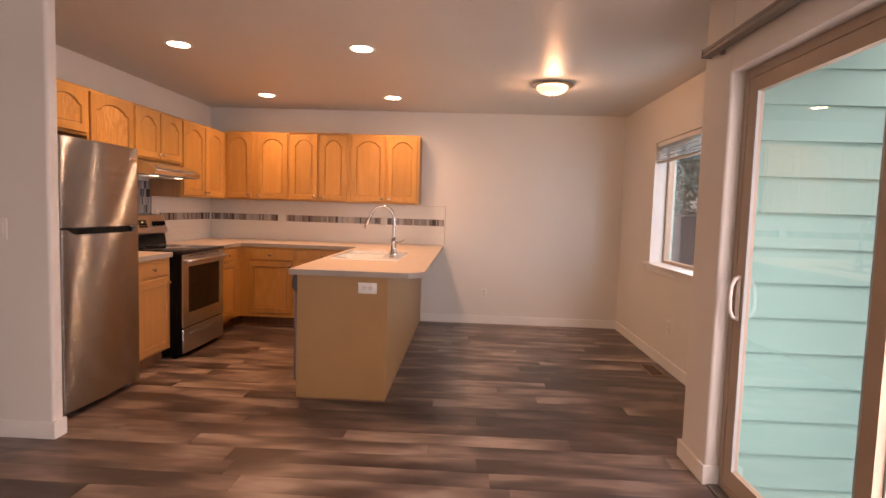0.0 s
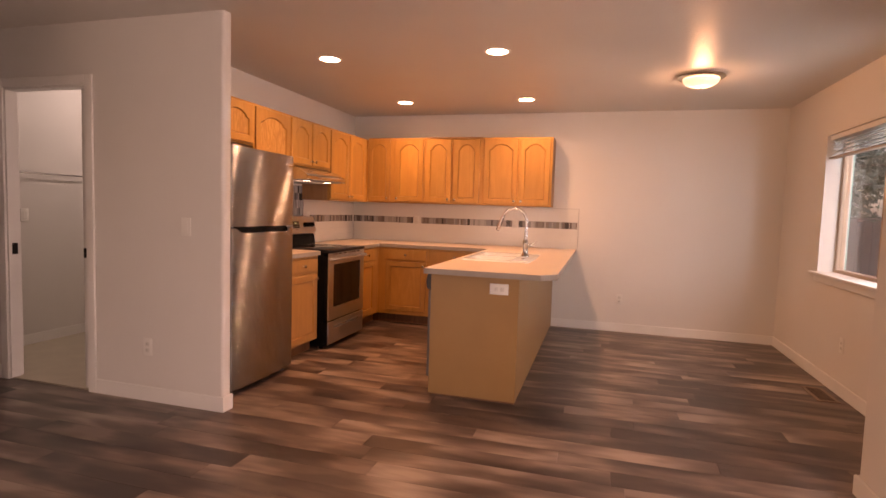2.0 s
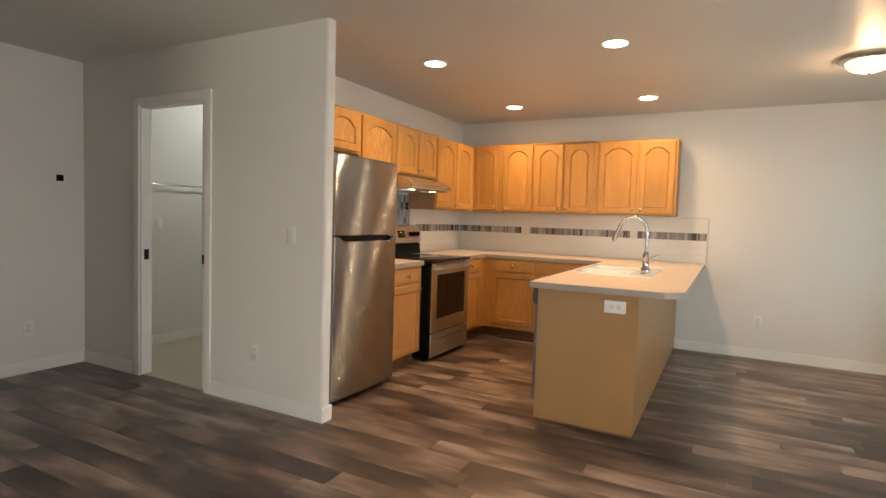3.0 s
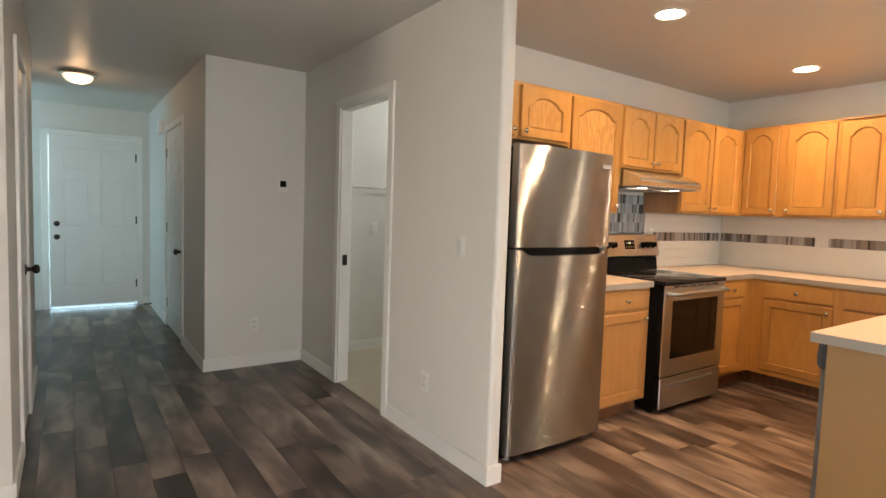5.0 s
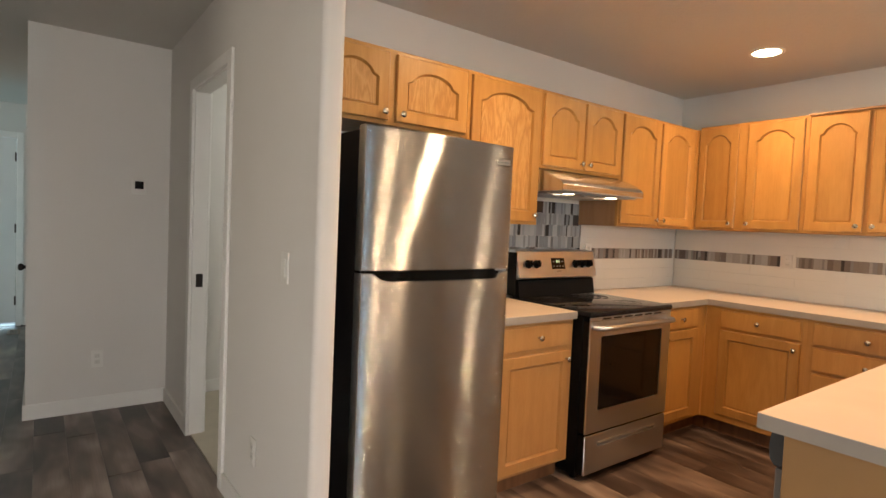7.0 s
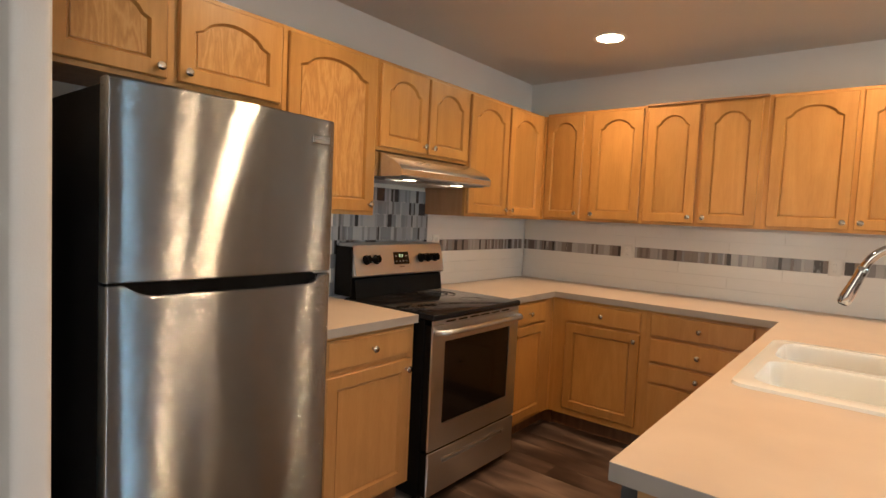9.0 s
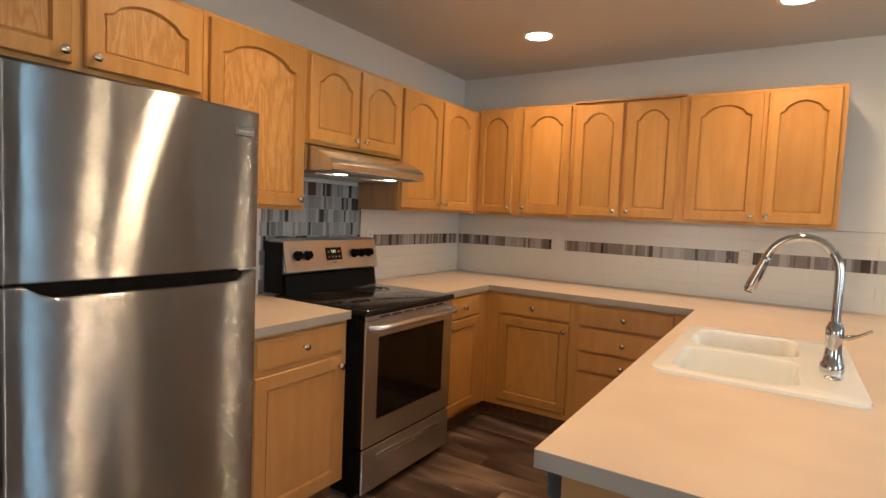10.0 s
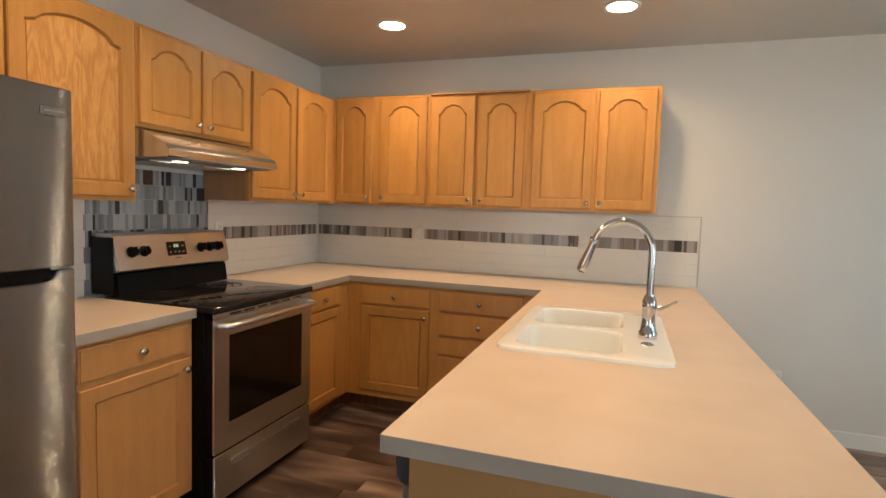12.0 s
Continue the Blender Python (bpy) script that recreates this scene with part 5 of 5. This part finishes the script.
# ---- outdoors ----
setting("ground", boxes((-60, 70, -60, 70, -0.9, -0.62)), GRASS, "grassy ground round the house", category="ground")
setting("patio", boxes((1.90, 4.6, -2.6, 2.90, -0.615, -0.53)), PATIO, "grey concrete patio slab outside the sliding door", category="patio")
# unseen slab, added as a bright ground behind the front door's gap
setting("porch", boxes((-9.6, -7.90, 0.3, 2.8, -0.6, -0.03)), PATIO, "unseen concrete slab added to brighten the gap under the front door", category="porch")
ext = thing("siding_wall", "pale green lap siding on the outside wall", "siding", pose(0, 0, 0), kind="structure")
part("sheathing", boxes((1.882, 2.62, 2.945, 2.964, -0.6, 2.75), (2.492, 2.51, 2.965, 6.66, -0.6, WZ0 - 0.02), (2.492, 2.51, 2.965, WY0 - 0.02, WZ0 - 0.02, 2.75), (2.492, 2.51, WY1 + 0.02, 6.66, WZ0 - 0.02, 2.75), (2.492, 2.51, WY0 - 0.02, WY1 + 0.02, WZ1 + 0.02, 2.75)), SIDING, ext)
bm = bmesh.new()
prism(bm, [(2.944, 0.0), (2.914, 0.0), (2.934, 0.20), (2.944, 0.20)], "x", 1.885, 2.72)
BOARD = mesh_of("siding_board", bm, SIDING)
for i in range(18):
    ob = new("siding_board", BOARD)
    ob.parent = ext
    ob.location = (0, 0, -0.609 + i * 0.1805)

fence = thing("wooden_fence", "weathered brown board fence at the edge of the yard", "fence", pose(4.9, 0, -0.62))
bm = bmesh.new()
bx(bm, 0, 0.018, 0, 0.135, 0.03, 1.98, bevel=0.003)
FB = mesh_of("board", bm, FENCE)
for i in range(120):
    ob = new("board", FB)
    ob.parent = fence
    ob.location = (0.003 * (i % 2), 1.0 + i * 0.142, 0.012 * math.sin(i * 1.7))
for z in (0.35, 1.55):
    part("rail", boxes((0.024, 0.062, 1.0, 18.0, z, z + 0.09)), FENCE, fence)
part("cap", boxes((-0.02, 0.07, 1.0, 18.0, 2.005, 2.035)), FENCE, fence)
for i in range(9):
    part("post", boxes((0.063, 0.15, 1.2 + i * 2.1, 1.29 + i * 2.1, 0.0, 2.004)), FENCE, fence)


def tree(label, x, y, h, seed, spread):
    rnd = random.Random(seed)
    t = thing("tree", label, "tree", pose(x, y, -0.62), "trees behind the fence")
    bm = bmesh.new()
    top = Vector((rnd.uniform(-0.3, 0.3), rnd.uniform(-0.3, 0.3), h))
    pts = [top * s + Vector((0.06 * math.sin(5 * s + seed), 0.06 * math.cos(4 * s), 0)) for s in (0, 0.2, 0.4, 0.6, 0.8, 1.0)]
    tube(bm, pts, [0.17, 0.13, 0.11, 0.085, 0.055, 0.02], 10)
    limbs = []
    for i in range(16):
        s = rnd.uniform(0.22, 0.95)
        a = rnd.uniform(0, 6.28)
        p0 = top * s
        ln = spread * (1.1 - 0.6 * s) * rnd.uniform(0.6, 1.1)
        p1 = p0 + Vector((math.cos(a) * ln, math.sin(a) * ln, ln * rnd.uniform(-0.1, 0.5)))
        tube(bm, [p0, (p0 + p1) / 2 + Vector((0, 0, 0.08)), p1], [0.04, 0.025, 0.008], 6)
        limbs.append((p0, p1))
    part("trunk", bm, BARK, t, smooth=50)
    verts, faces = [], []
    for p0, p1 in limbs:
        for _ in range(170):
            c = p0.lerp(p1, rnd.uniform(0.25, 1.1)) + Vector((rnd.gauss(0, 0.22), rnd.gauss(0, 0.22), rnd.gauss(0, 0.2)))
            q = Euler((rnd.uniform(0, 6.3), rnd.uniform(0, 6.3), rnd.uniform(0, 6.3))).to_matrix()
            s = rnd.uniform(0.05, 0.11)
            k = len(verts)
            verts += [c + q @ Vector(v) * s for v in ((-1.3, 0, 0), (0, -0.55, 0.12), (1.3, 0, 0), (0, 0.55, 0.12))]
            faces.append((k, k + 1, k + 2, k + 3))
    me = bpy.data.meshes.new("crown")
    me.from_pydata([tuple(v) for v in verts], [], faces)
    me.materials.append(LEAF)
    c = new("crown", me)
    c.parent = t
    return t


for i, (x, y, h, sp) in enumerate([(6.3, 11.6, 4.6, 1.5), (7.0, 14.2, 6.0, 1.9), (8.2, 17.0, 6.6, 2.0), (6.4, 17.5, 5.4, 1.7), (9.6, 21.0, 8.0, 2.6), (7.2, 21.5, 7.5, 2.4)]):
    tree("leafy green tree standing behind the board fence", x, y, h, 20 + i, sp)

# ---- wall tiles ----
def tile_mesh(w, h, t, material, name):
    bm = bmesh.new()
    c = 0.0006
    lo = [bm.verts.new(p) for p in ((0, 0, 0), (w, 0, 0), (w, 0, h), (0, 0, h))]
    mi = [bm.verts.new(p) for p in ((0, -t + c, 0), (w, -t + c, 0), (w, -t + c, h), (0, -t + c, h))]
    hi = [bm.verts.new(p) for p in ((c, -t, c), (w - c, -t, c), (w - c, -t, h - c), (c, -t, h - c))]
    bm.faces.new(hi)
    for a, b in ((lo, mi), (mi, hi)):
        for i in range(4):
            bm.faces.new((a[i], a[(i + 1) % 4], b[(i + 1) % 4], b[i]))
    return mesh_of(name, bm, material)


MESHES = {}


def piece(name, w, h, t, material, parent, x, z):
    key = (name, round(w, 3), round(h, 3), material.name)
    if key not in MESHES:
        MESHES[key] = tile_mesh(w, h, t, material, name)
    ob = new(name, MESHES[key])
    ob.parent = parent
    ob.location = (x, -0.003, z)
    return ob


ROW = 0.0765
J = 0.0006


def white_rows(parent, length, rows, start=0.0, tile=0.61):
    for k, z in enumerate(rows):
        x = start - (0.5 * tile if k % 2 else 0.0)
        while x < length - 0.01:
            a, b = max(x, start), min(x + tile, length)
            if b - a > 0.02:
                piece("tile", b - a - J, ROW - J, 0.006, TILE, parent, a, z)
            x += tile


def sticks(parent, x0, x1, z, material, rnd, h=ROW, skip=()):
    x = x0
    while x < x1 - 0.006:
        w = min(rnd.choice([0.012, 0.018, 0.018, 0.025, 0.034, 0.045]), x1 - x)
        if not any(a < x + w / 2 < b for a, b in skip):
            piece("mosaic_stick", w - J * 0.7, h - J, 0.006, material, parent, x, z)
        x += w


rnd = random.Random(4)
Z0 = CT1 + 0.001
bs = tagged(thing("backsplash_back", "white tile backsplash with a striped glass mosaic band", "backsplash", pose(-2.588, 6.4995, 0)), kind="structure")
BL = 2.818
part("grout", boxes((0.0, BL, -0.003, 0.0, Z0, Z0 + 6 * ROW)), GROUT, bs)
white_rows(bs, BL, [Z0 + k * ROW for k in (0, 1, 2, 4, 5)])
sticks(bs, 0.0, BL - 0.01, Z0 + 3 * ROW, BAND, rnd, skip=((0.825, 0.9), (2.05, 2.125)))
part("edge_trim", boxes((BL, BL + 0.006, -0.0095, 0.0, Z0, Z0 + 6 * ROW + 0.005), (2.54, BL, -0.0095, 0.0, Z0 + 6 * ROW, Z0 + 6 * ROW + 0.005)), TILE_EDGE, bs, "thin grey metal edge trim")
bl2 = tagged(thing("backsplash_side", "white tile backsplash with mosaic band beside the range", "backsplash", facing_x(-2.5995, 5.262, 0)), kind="structure")
SL = 1.226
part("grout", boxes((0.0, SL, -0.003, 0.0, Z0, Z0 + 6 * ROW)), GROUT, bl2)
white_rows(bl2, SL, [Z0 + k * ROW for k in (0, 1, 2, 4, 5)])
sticks(bl2, 0.12, SL - 0.03, Z0 + 3 * ROW, BAND, rnd)
bm3 = tagged(thing("backsplash_range", "grey and black glass mosaic backsplash behind the range", "backsplash", facing_x(-2.5995, 4.474, 0)), kind="structure")
part("grout", boxes((0.0, 0.787, -0.003, 0.0, Z0, Z0 + 8.3 * ROW)), GROUT, bm3)
for k in range(8):
    sticks(bm3, 0.0 + (0.011 if k % 2 else 0.0), 0.785, Z0 + k * ROW, MOSAIC, rnd)
bl4 = tagged(thing("backsplash_corner", "white tile backsplash above the short countertop", "backsplash", facing_x(-2.5995, 3.93, 0)), kind="structure")
part("grout", boxes((0.0, 0.543, -0.003, 0.0, Z0, Z0 + 5.8 * ROW)), GROUT, bl4)
white_rows(bl4, 0.543, [Z0 + k * ROW for k in range(6) if k < 5])

# ---- floor planks ----
floor = bpy.data.objects["floor"]
PW, PL = 0.152, 1.32


def plank_mesh(w):
    bm = bmesh.new()
    c, t, g = 0.0010, 0.006, 0.0003
    lo = [bm.verts.new(p) for p in ((g, g, -t), (w - g, g, -t), (w - g, PW - g, -t), (g, PW - g, -t))]
    mi = [bm.verts.new(p) for p in ((g, g, -0.0009), (w - g, g, -0.0009), (w - g, PW - g, -0.0009), (g, PW - g, -0.0009))]
    hi = [bm.verts.new(p) for p in ((c, c, 0), (w - c, c, 0), (w - c, PW - c, 0), (c, PW - c, 0))]
    bm.faces.new(hi)
    for a, b in ((lo, mi), (mi, hi)):
        for i in range(4):
            bm.faces.new((a[i], a[(i + 1) % 4], b[(i + 1) % 4], b[i]))
    return mesh_of("plank", bm, PLANK)


PM = {}
y = -3.0
while y < 6.5:
    mid = y + PW / 2
    spans = []
    if y + PW <= 1.03:
        x0, x1 = -2.7, 1.74
        if y > -0.6:
            spans.append((-7.765, -4.83))
    elif mid < 2.12:
        x0, x1 = -7.765, 1.74
    elif mid < 2.93:
        x0, x1 = -4.33, 1.74
    else:
        x0, x1 = -2.6, 2.29
    for x0, x1 in spans + [(x0, x1)]:
        x = x0 - rnd.uniform(0.05, 1.1)
        while x < x1:
            a, b = max(x, x0), min(x + PL, x1)
            w = round(b - a, 2)
            if w > 0.03:
                if w not in PM:
                    PM[w] = plank_mesh(w)
                ob = new("plank", PM[w])
                ob.parent = floor
                ob.location = (a, y, 0)
            x += PL
    y += PW
setting("trim", boxes((1.742, 1.80, SY0 + 0.001, SY1 - 0.001, -0.005, 0.006), bevel=0.002), ALU, "metal threshold strip of the sliding door", category="trim")
